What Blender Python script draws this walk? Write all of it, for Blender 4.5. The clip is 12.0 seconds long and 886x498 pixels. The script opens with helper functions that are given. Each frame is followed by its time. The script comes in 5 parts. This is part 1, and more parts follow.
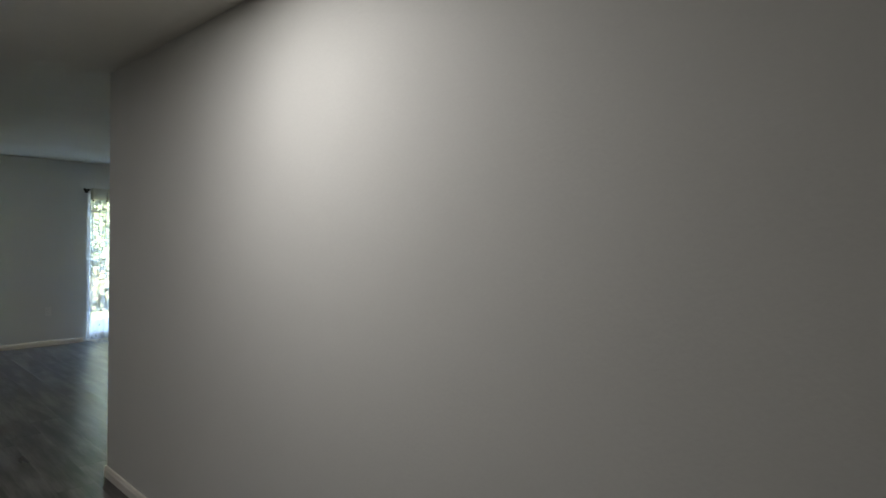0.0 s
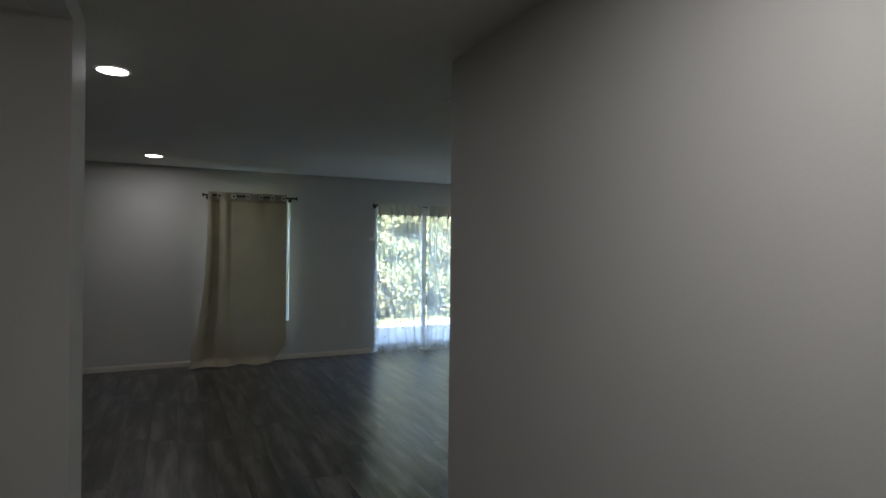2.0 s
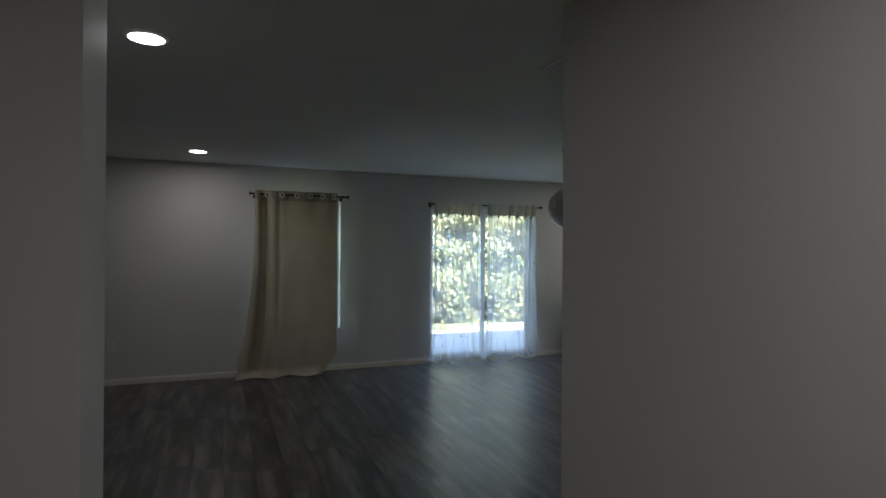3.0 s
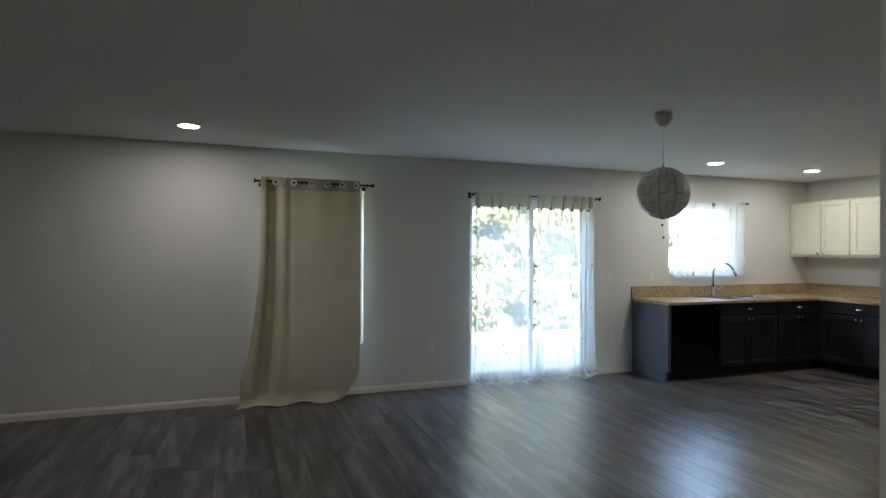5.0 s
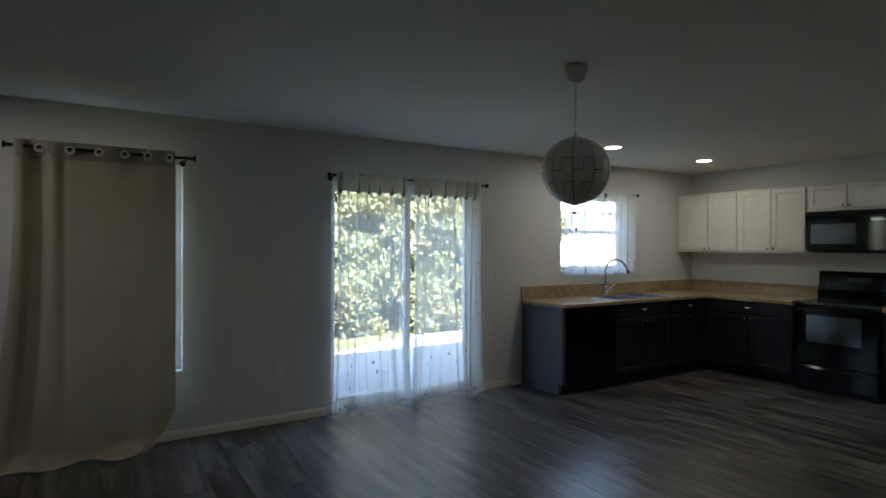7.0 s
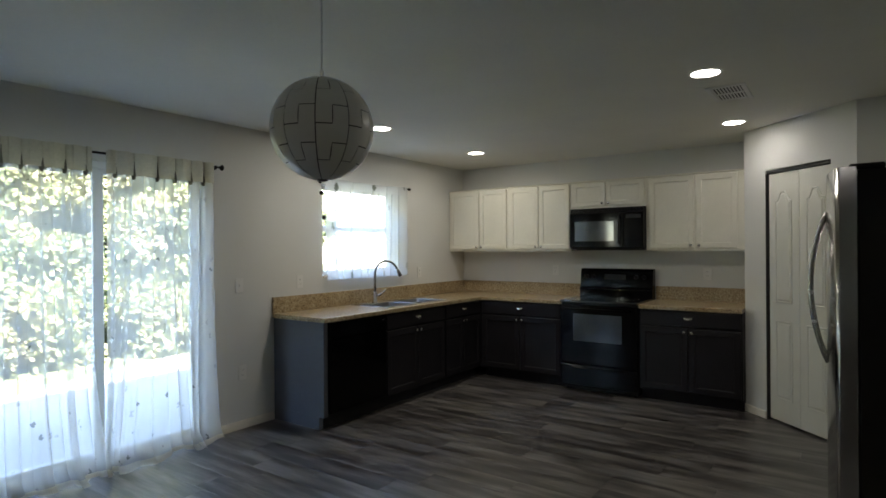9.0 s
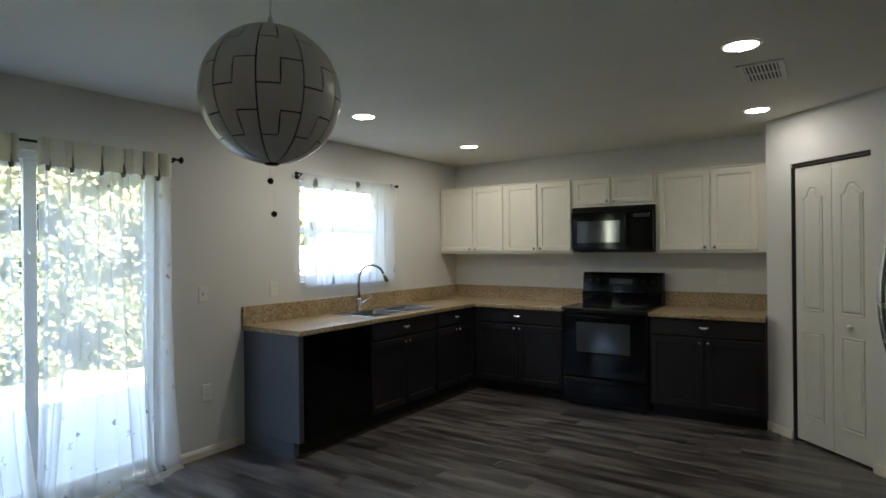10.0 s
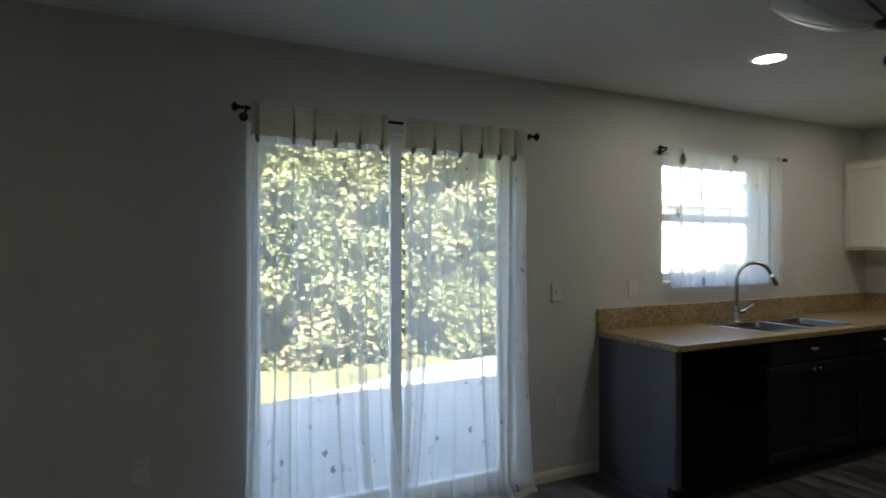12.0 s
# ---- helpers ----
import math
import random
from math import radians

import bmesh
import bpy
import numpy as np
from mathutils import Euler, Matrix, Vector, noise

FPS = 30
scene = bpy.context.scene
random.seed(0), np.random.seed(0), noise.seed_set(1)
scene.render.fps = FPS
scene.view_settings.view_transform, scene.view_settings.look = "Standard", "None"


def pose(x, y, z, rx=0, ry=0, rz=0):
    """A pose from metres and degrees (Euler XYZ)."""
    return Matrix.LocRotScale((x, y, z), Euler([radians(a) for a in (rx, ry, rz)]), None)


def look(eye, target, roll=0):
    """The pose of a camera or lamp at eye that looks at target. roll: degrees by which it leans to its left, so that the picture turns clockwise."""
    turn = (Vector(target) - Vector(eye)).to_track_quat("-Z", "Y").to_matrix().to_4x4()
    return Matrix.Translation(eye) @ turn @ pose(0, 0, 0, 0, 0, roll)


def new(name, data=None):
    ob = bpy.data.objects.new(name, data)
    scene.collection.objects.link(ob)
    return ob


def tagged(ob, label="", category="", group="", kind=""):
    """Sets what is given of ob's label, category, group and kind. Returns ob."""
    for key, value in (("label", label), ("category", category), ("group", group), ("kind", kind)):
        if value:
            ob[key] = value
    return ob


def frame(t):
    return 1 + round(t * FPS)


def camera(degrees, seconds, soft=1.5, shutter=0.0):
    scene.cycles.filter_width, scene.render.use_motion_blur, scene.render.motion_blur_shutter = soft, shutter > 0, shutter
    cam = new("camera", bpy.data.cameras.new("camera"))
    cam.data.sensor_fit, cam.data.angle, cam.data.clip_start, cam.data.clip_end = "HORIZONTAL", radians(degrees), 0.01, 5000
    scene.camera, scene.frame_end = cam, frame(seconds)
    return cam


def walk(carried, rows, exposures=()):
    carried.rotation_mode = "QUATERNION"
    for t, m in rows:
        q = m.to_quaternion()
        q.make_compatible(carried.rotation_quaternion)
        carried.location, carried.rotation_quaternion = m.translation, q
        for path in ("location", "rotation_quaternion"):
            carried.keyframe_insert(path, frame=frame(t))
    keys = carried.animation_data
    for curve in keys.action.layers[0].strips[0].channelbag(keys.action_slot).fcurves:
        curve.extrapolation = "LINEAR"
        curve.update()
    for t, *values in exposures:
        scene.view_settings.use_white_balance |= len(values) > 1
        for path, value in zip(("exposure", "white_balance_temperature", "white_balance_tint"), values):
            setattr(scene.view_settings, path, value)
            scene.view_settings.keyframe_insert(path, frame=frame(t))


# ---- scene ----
cam = camera(76.3, 12.0, soft=1.6, shutter=0.15)
PATH = [
    (0, look((0.185, 0.127, 1.481), (1.666, 1.471, 1.451), 1.0)),
    (0.5, look((0.152, 0.383, 1.447), (1.48, 1.877, 1.419), 0.8)),
    (1, look((0.181, 0.681, 1.466), (1.305, 2.335, 1.448), 0.6)),
    (1.5, look((0.156, 0.972, 1.463), (1.112, 2.729, 1.453), 0.3)),
    (2, look((0.074, 1.324, 1.487), (0.933, 3.13, 1.486), 0.6)),
    (2.5, look((0.048, 1.663, 1.47), (0.84, 3.499, 1.469), 0.4)),
    (3, look((0.086, 2.007, 1.481), (0.816, 3.869, 1.486), 0.4)),
    (3.2, look((0.061, 2.124, 1.457), (0.77, 3.994, 1.467), 0.4)),
    (4.8, look((0.218, 3.109, 1.47), (0.896, 4.991, 1.477), 0.3)),
    (5, look((0.24, 3.235, 1.461), (0.922, 5.115, 1.47), 0.3)),
    (5.5, look((0.313, 3.527, 1.473), (1.041, 5.389, 1.475), 0.3)),
    (6, look((0.508, 3.773, 1.484), (1.302, 5.608, 1.476), 0.2)),
    (6.5, look((0.681, 3.991, 1.451), (1.584, 5.776, 1.452), 0.0)),
    (7, look((0.849, 4.264, 1.469), (1.91, 5.959, 1.462), 0.2)),
    (7.5, look((1.076, 4.463, 1.45), (2.38, 5.979, 1.436), -0.2)),
    (7.7, look((1.197, 4.504, 1.463), (2.556, 5.972, 1.45), -0.4)),
    (9.3, look((1.809, 5.058, 1.455), (3.459, 6.187, 1.456), -0.4)),
    (9.5, look((1.905, 5.106, 1.459), (3.557, 6.233, 1.461), -0.4)),
    (10, look((2.104, 5.259, 1.471), (3.754, 6.39, 1.471), -0.6)),
    (10.5, look((2.21, 5.494, 1.474), (3.821, 6.679, 1.471), -0.3)),
    (11, look((2.233, 5.737, 1.47), (3.798, 6.982, 1.473), -0.4)),
    (11.5, look((2.266, 5.954, 1.45), (3.605, 7.44, 1.453), -0.3)),
    (12, look((2.317, 6.12, 1.434), (3.184, 7.923, 1.433), -0.1)),
]
EXPOSURES = [(0, 5.6, 6250, 11), (0.5, 5.3, 6250, 11), (1, 5.25, 6250, 11), (1.7, 5.2, 6200, 12), (2.3, 4.72, 6150, 14), (3.0, 4.78, 6150, 14), (4.8, 5.78, 6350, 13), (5.5, 5.8, 6350, 13), (6.0, 5.6, 6350, 14), (6.5, 5.0, 6350, 15), (7.0, 4.6, 6350, 16), (7.5, 4.62, 6400, 16), (9.5, 5.36, 6650, 14), (10.5, 5.26, 6600, 16), (11.0, 4.88, 6700, 16), (11.5, 4.52, 6800, 16), (12, 4.46, 6900, 16)]

walk(cam, PATH, EXPOSURES)

# ---- world, sun, large lights ----
world = bpy.data.worlds.new("world")
scene.world = world
world.use_nodes = True
wn = world.node_tree
sky = wn.nodes.new("ShaderNodeTexSky")
sky.sky_type = 'NISHITA'
sky.sun_disc = False
SUN_ELEV, SUN_TURN = 50.0, 12.0      # sun stands behind the house, over the -Y side
sky.sun_elevation = radians(SUN_ELEV)
sky.sun_rotation = radians(180 - SUN_TURN)
wn.links.new(sky.outputs["Color"], wn.nodes["Background"].inputs["Color"])
wn.nodes["Background"].inputs["Strength"].default_value = 0.15
sun = new("sun", bpy.data.lights.new("sun", 'SUN'))
sun.data.energy, sun.data.angle, sun.data.color = 3.3, radians(0.5), (1.0, 0.95, 0.86)
sun.matrix_world = pose(0, -5, 20, 90 - SUN_ELEV, 0, -SUN_TURN)


# ---- materials ----
def mat_new(name):
    m = bpy.data.materials.new(name)
    m.use_nodes = True
    return m, m.node_tree, m.node_tree.nodes["Principled BSDF"]


def node(nt, kind, **kw):
    n = nt.nodes.new(kind)
    for k, v in kw.items():
        n.inputs[k].default_value = v
    return n


def coords(nt, scale=(1, 1, 1), kind="Object"):
    tc = nt.nodes.new("ShaderNodeTexCoord")
    mp = node(nt, "ShaderNodeMapping", Scale=scale)
    nt.links.new(tc.outputs[kind], mp.inputs["Vector"])
    return mp.outputs["Vector"]


def noise_tex(nt, vec, scale, detail=4.0, rough=0.55):
    n = node(nt, "ShaderNodeTexNoise", Scale=scale, Detail=detail, Roughness=rough)
    nt.links.new(vec, n.inputs["Vector"])
    return n.outputs["Fac"]


def ramp(nt, fac, stops):
    r = nt.nodes.new("ShaderNodeValToRGB")
    e = r.color_ramp.elements
    while len(e) < len(stops):
        e.new(0.5)
    for i, (p, c) in enumerate(stops):
        e[i].position, e[i].color = p, (*c, 1) if len(c) == 3 else c
    nt.links.new(fac, r.inputs["Fac"])
    return r.outputs["Color"]


def bump(nt, height, strength, dist, bsdf, normal=None):
    b = node(nt, "ShaderNodeBump", Strength=strength, Distance=dist)
    nt.links.new(height, b.inputs["Height"])
    if normal:
        nt.links.new(normal, b.inputs["Normal"])
    nt.links.new(b.outputs["Normal"], bsdf.inputs["Normal"])
    return b.outputs["Normal"]


def math_node(nt, op, a, b):
    n = nt.nodes.new("ShaderNodeMath")
    n.operation = op
    for i, v in enumerate((a, b)):
        if isinstance(v, (int, float)):
            n.inputs[i].default_value = v
        else:
            nt.links.new(v, n.inputs[i])
    return n.outputs[0]


def surface(name, color, rough=0.5, metal=0.0, vary=0.06, scale=3.0, grain=60.0, relief=0.1, depth=0.001, spec=None, stretch=(1, 1, 1)):
    """Colour that varies at two scales, with a fine relief."""
    m, nt, b = mat_new(name)
    v = coords(nt, stretch)
    big, fine = noise_tex(nt, v, scale, 3), noise_tex(nt, v, grain, 3)
    mix = math_node(nt, 'ADD', math_node(nt, 'MULTIPLY', big, 0.7), math_node(nt, 'MULTIPLY', fine, 0.3))
    lo = tuple(c * (1 - vary) for c in color)
    hi = tuple(min(c * (1 + vary), 0.95) for c in color)
    nt.links.new(ramp(nt, mix, [(0.35, lo), (0.65, hi)]), b.inputs["Base Color"])
    rr = node(nt, "ShaderNodeMapRange", **{"To Min": max(rough - 0.06, 0.02), "To Max": min(rough + 0.08, 1)})
    nt.links.new(big, rr.inputs["Value"])
    nt.links.new(rr.outputs[0], b.inputs["Roughness"])
    b.inputs["Metallic"].default_value = metal
    if spec is not None:
        b.inputs["Specular IOR Level"].default_value = spec
    bump(nt, fine, relief, depth, b)
    return m


M_WALL = surface("wall_paint", (0.70, 0.695, 0.665), 0.62, vary=0.025, scale=1.2, grain=90, relief=0.25, depth=0.002, spec=0.3)
M_CEIL = surface("ceiling_paint", (0.80, 0.785, 0.715), 0.9, vary=0.03, scale=1.5, grain=45, relief=0.5, depth=0.004, spec=0.1)
M_TRIM = surface("trim_paint", (0.82, 0.775, 0.69), 0.35, vary=0.04, scale=4, relief=0.05)
M_WHITECAB = surface("cream_cabinet_paint", (0.76, 0.73, 0.63), 0.38, vary=0.04, scale=3, grain=40, relief=0.06)
M_DARKCAB = surface("charcoal_cabinet_paint", (0.0160, 0.0148, 0.0178), 0.5, vary=0.18, spec=0.24, scale=3, grain=50, relief=0.08)
M_ENDPANEL = surface("window_lit_panel", (0.082, 0.09, 0.108), 0.34, vary=0.10, scale=2, grain=40, relief=0.05)
M_BLACK = surface("black_enamel", (0.003, 0.003, 0.0035), 0.07, spec=0.19, vary=0.2, scale=5, grain=30, relief=0.0)
M_BLACKMATTE = surface("black_plastic", (0.008, 0.008, 0.009), 0.4, spec=0.3, vary=0.2, scale=5)
M_GLASSBLACK = surface("black_oven_glass", (0.012, 0.012, 0.014), 0.05, vary=0.2, scale=4, relief=0.0, spec=0.9)
M_MESHGLASS = surface("grey_door_window", (0.040, 0.045, 0.047), 0.07, vary=0.15, scale=4, relief=0.0, spec=0.9)
M_STEEL = surface("brushed_steel", (0.55, 0.55, 0.54), 0.24, 1.0, vary=0.06, scale=3, grain=30, relief=0.08, stretch=(1, 1, 12))
M_STEELSMOOTH = surface("steel_door", (0.50, 0.50, 0.48), 0.13, 1.0, vary=0.05, scale=2, grain=30, relief=0.02, stretch=(12, 1, 1))
M_FRIDGESIDE = surface("grey_fridge_side", (0.014, 0.012, 0.010), 0.5, spec=0.2, vary=0.1, scale=3, grain=180, relief=0.3)
# darker copy of the brushed steel: the bowls' shade is in the colour
M_STEELBOWL = surface("shaded_steel_bowl", (0.30, 0.30, 0.31), 0.30, 1.0, vary=0.08, scale=3, grain=30, relief=0.08)
M_CHROME = surface("chrome", (0.75, 0.75, 0.75), 0.12, 1.0, vary=0.04, relief=0.0)
M_NICKEL = surface("satin_nickel", (0.88, 0.87, 0.84), 0.42, 0.35, vary=0.03, relief=0.0)
M_ROD = surface("dark_bronze", (0.02, 0.018, 0.016), 0.4, 0.7, vary=0.2, scale=20, relief=0.1)
M_PLASTIC = surface("white_plastic", (0.76, 0.75, 0.72), 0.4, vary=0.02, scale=6, relief=0.02)
M_SLOT = surface("dark_slot", (0.03, 0.03, 0.03), 0.6, vary=0.1)
M_VINYL = surface("white_vinyl_frame", (0.86, 0.87, 0.88), 0.35, vary=0.03, scale=5, relief=0.03)
M_GLOBE = surface("globe_plastic", (0.72, 0.71, 0.67), 0.3, vary=0.03, scale=8, relief=0.02)
M_SEAM = surface("globe_inner", (0.02, 0.02, 0.02), 0.35, 0.3, vary=0.1)
M_DOOR = surface("door_paint", (0.70, 0.695, 0.63), 0.42, vary=0.03, scale=3, grain=35, relief=0.1, stretch=(1, 1, 0.15))
M_STUCCO = surface("pale_stucco", (0.72, 0.69, 0.63), 0.9, vary=0.06, scale=1, grain=40, relief=0.5, depth=0.01)
M_SHINGLE = surface("grey_shingle", (0.36, 0.35, 0.34), 0.9, vary=0.2, scale=0.8, grain=12, relief=0.6, depth=0.02)
M_CONCRETE = surface("patio_concrete", (0.21, 0.21, 0.205), 0.85, vary=0.10, scale=1.3, grain=50, relief=0.4, depth=0.003)
M_GRASS = surface("lawn", (0.095, 0.105, 0.042), 0.9, vary=0.45, scale=0.9, grain=25, relief=1.0, depth=0.04)
M_BARK = surface("bark", (0.10, 0.075, 0.055), 0.9, vary=0.3, scale=6, grain=30, relief=0.8, depth=0.01)
M_CORE = surface("hedge_gap_shade", (0.022, 0.030, 0.012), 0.9, vary=0.5, scale=2, grain=12, relief=1.0, depth=0.05)


def make_floor_mat():
    m, nt, b = mat_new("grey_vinyl_plank")
    b.inputs["Specular IOR Level"].default_value = 0.8
    info = nt.nodes.new("ShaderNodeObjectInfo")
    geo = nt.nodes.new("ShaderNodeNewGeometry")
    rnd = math_node(nt, 'FRACT', math_node(nt, 'ADD', info.outputs["Random"], geo.outputs["Random Per Island"]), 0.0)
    comb = nt.nodes.new("ShaderNodeCombineXYZ")
    nt.links.new(math_node(nt, 'MULTIPLY', rnd, 37.0), comb.inputs[0])
    nt.links.new(math_node(nt, 'MULTIPLY', rnd, 91.0), comb.inputs[1])
    pos = geo.outputs["Position"]
    add = nt.nodes.new("ShaderNodeVectorMath")
    nt.links.new(pos, add.inputs[0])
    nt.links.new(comb.outputs[0], add.inputs[1])
    mp = node(nt, "ShaderNodeMapping", Scale=(1, 0.13, 1))
    nt.links.new(add.outputs[0], mp.inputs["Vector"])
    streak = noise_tex(nt, mp.outputs["Vector"], 11.0, 3, 0.5)
    mp2 = node(nt, "ShaderNodeMapping", Scale=(1, 0.05, 1))
    nt.links.new(add.outputs[0], mp2.inputs["Vector"])
    fine = noise_tex(nt, mp2.outputs["Vector"], 110.0, 3, 0.6)
    f = math_node(nt, 'ADD', math_node(nt, 'MULTIPLY', streak, 0.75), math_node(nt, 'MULTIPLY', fine, 0.25))
    f = math_node(nt, 'ADD', f, math_node(nt, 'MULTIPLY', math_node(nt, 'SUBTRACT', rnd, 0.5), 0.07))
    nt.links.new(ramp(nt, f, [(0.36, (0.025, 0.0225, 0.0225)), (0.455, (0.054, 0.049, 0.048)), (0.54, (0.110, 0.101, 0.097)), (0.65, (0.20, 0.186, 0.175))]), b.inputs["Base Color"])
    broad = noise_tex(nt, pos, 1.6, 2)
    rr = node(nt, "ShaderNodeMapRange", **{"From Min": 0.3, "From Max": 0.7, "To Min": 0.27, "To Max": 0.34})
    nt.links.new(math_node(nt, 'ADD', math_node(nt, 'MULTIPLY', broad, 0.6), math_node(nt, 'MULTIPLY', streak, 0.4)), rr.inputs["Value"])
    nt.links.new(rr.outputs[0], b.inputs["Roughness"])
    bump(nt, fine, 0.03, 0.0005, b)
    return m


def make_laminate():
    m, nt, b = mat_new("granite_laminate")
    v = coords(nt)
    n1, n2 = noise_tex(nt, v, 52, 5, 0.7), noise_tex(nt, v, 5, 3)
    vor = node(nt, "ShaderNodeTexVoronoi", Scale=95.0)
    nt.links.new(v, vor.inputs["Vector"])
    f = math_node(nt, 'ADD', math_node(nt, 'MULTIPLY', n1, 0.75), math_node(nt, 'MULTIPLY', n2, 0.15))
    f = math_node(nt, 'ADD', f, math_node(nt, 'MULTIPLY', vor.outputs["Distance"], 0.22))
    nt.links.new(ramp(nt, f, [(0.40, (0.13, 0.085, 0.045)), (0.48, (0.26, 0.178, 0.09)), (0.56, (0.39, 0.29, 0.165)), (0.70, (0.52, 0.43, 0.29))]), b.inputs["Base Color"])
    b.inputs["Roughness"].default_value = 0.28
    bump(nt, n1, 0.03, 0.0005, b)
    return m


def make_sheer(name, scale, lo, hi, white, grey, tall=0.6, share=0.55, ink=0.30):
    """A see-through weave with sparse printed leaves."""
    m, nt, b = mat_new(name)
    nt.nodes.remove(b)
    out = nt.nodes["Material Output"]
    v = coords(nt)
    warp = node(nt, "ShaderNodeTexNoise", Scale=36.0, Detail=2.0)
    nt.links.new(v, warp.inputs["Vector"])
    bend = nt.nodes.new("ShaderNodeVectorMath")
    bend.operation = 'SCALE'
    nt.links.new(warp.outputs["Color"], bend.inputs[0])
    bend.inputs["Scale"].default_value = 0.05
    bent = nt.nodes.new("ShaderNodeVectorMath")
    nt.links.new(v, bent.inputs[0])
    nt.links.new(bend.outputs[0], bent.inputs[1])
    mp = node(nt, "ShaderNodeMapping", Scale=(1, 0.35, tall), Rotation=(0, 0.35, 0))
    nt.links.new(bent.outputs[0], mp.inputs["Vector"])
    vor = node(nt, "ShaderNodeTexVoronoi", Scale=scale)
    nt.links.new(mp.outputs["Vector"], vor.inputs["Vector"])
    leaf = ramp(nt, vor.outputs["Distance"], [(0.17, (1, 1, 1)), (0.23, (0, 0, 0))])
    pick = nt.nodes.new("ShaderNodeSeparateColor")
    nt.links.new(vor.outputs["Color"], pick.inputs[0])
    keep = math_node(nt, 'LESS_THAN', pick.outputs[0], share)
    mot = math_node(nt, 'MULTIPLY', math_node(nt, 'MULTIPLY', leaf, keep), math_node(nt, 'ADD', 0.45, math_node(nt, 'MULTIPLY', pick.outputs[1], 0.55)))
    big = noise_tex(nt, v, 3.0, 2)
    base = node(nt, "ShaderNodeMapRange", **{"To Min": lo, "To Max": hi})
    nt.links.new(big, base.inputs["Value"])
    op = math_node(nt, 'ADD', base.outputs[0], math_node(nt, 'MULTIPLY', mot, ink))
    dif = node(nt, "ShaderNodeBsdfDiffuse")
    tra = node(nt, "ShaderNodeBsdfTranslucent")
    col = node(nt, "ShaderNodeMix")
    col.data_type = 'RGBA'
    col.inputs[6].default_value, col.inputs[7].default_value = (*white, 1), (*grey, 1)
    nt.links.new(mot, col.inputs[0])
    for s in (dif, tra):
        nt.links.new(col.outputs[2], s.inputs["Color"])
    cloth = node(nt, "ShaderNodeMixShader", Fac=0.58)
    nt.links.new(dif.outputs[0], cloth.inputs[1])
    nt.links.new(tra.outputs[0], cloth.inputs[2])
    clear = nt.nodes.new("ShaderNodeBsdfTransparent")
    mix = nt.nodes.new("ShaderNodeMixShader")
    nt.links.new(op, mix.inputs[0])
    nt.links.new(clear.outputs[0], mix.inputs[1])
    nt.links.new(cloth.outputs[0], mix.inputs[2])
    nt.links.new(mix.outputs[0], out.inputs["Surface"])
    return m


def make_cloth(name, color, trans, weave=350.0):
    m, nt, b = mat_new(name)
    out = nt.nodes["Material Output"]
    v = coords(nt)
    wa, wb = noise_tex(nt, v, 2.5, 3), noise_tex(nt, v, weave, 2)
    f = math_node(nt, 'ADD', math_node(nt, 'MULTIPLY', wa, 0.6), math_node(nt, 'MULTIPLY', wb, 0.4))
    c = ramp(nt, f, [(0.35, tuple(x * 0.9 for x in color)), (0.65, tuple(min(1, x * 1.07) for x in color))])
    nt.links.new(c, b.inputs["Base Color"])
    b.inputs["Roughness"].default_value = 0.9
    b.inputs["Specular IOR Level"].default_value = 0.1
    bump(nt, wb, 0.2, 0.0008, b)
    tr = node(nt, "ShaderNodeBsdfTranslucent")
    nt.links.new(c, tr.inputs["Color"])
    mix = node(nt, "ShaderNodeMixShader", Fac=trans)
    nt.links.new(b.outputs[0], mix.inputs[1])
    nt.links.new(tr.outputs[0], mix.inputs[2])
    nt.links.new(mix.outputs[0], out.inputs["Surface"])
    return m


def make_glass():
    m, nt, b = mat_new("clear_pane")
    nt.nodes.remove(b)
    out = nt.nodes["Material Output"]
    clear = node(nt, "ShaderNodeBsdfTransparent", Color=(0.93, 0.96, 0.95, 1))
    gl = node(nt, "ShaderNodeBsdfGlossy", Roughness=0.02)
    lw = node(nt, "ShaderNodeLayerWeight", Blend=0.5)
    fr = math_node(nt, 'ADD', math_node(nt, 'MULTIPLY', math_node(nt, 'POWER', lw.outputs["Facing"], 4.0), 0.6), 0.035)
    mix = nt.nodes.new("ShaderNodeMixShader")
    nt.links.new(fr, mix.inputs[0])
    nt.links.new(clear.outputs[0], mix.inputs[1])
    nt.links.new(gl.outputs[0], mix.inputs[2])
    nt.links.new(mix.outputs[0], out.inputs["Surface"])
    return m


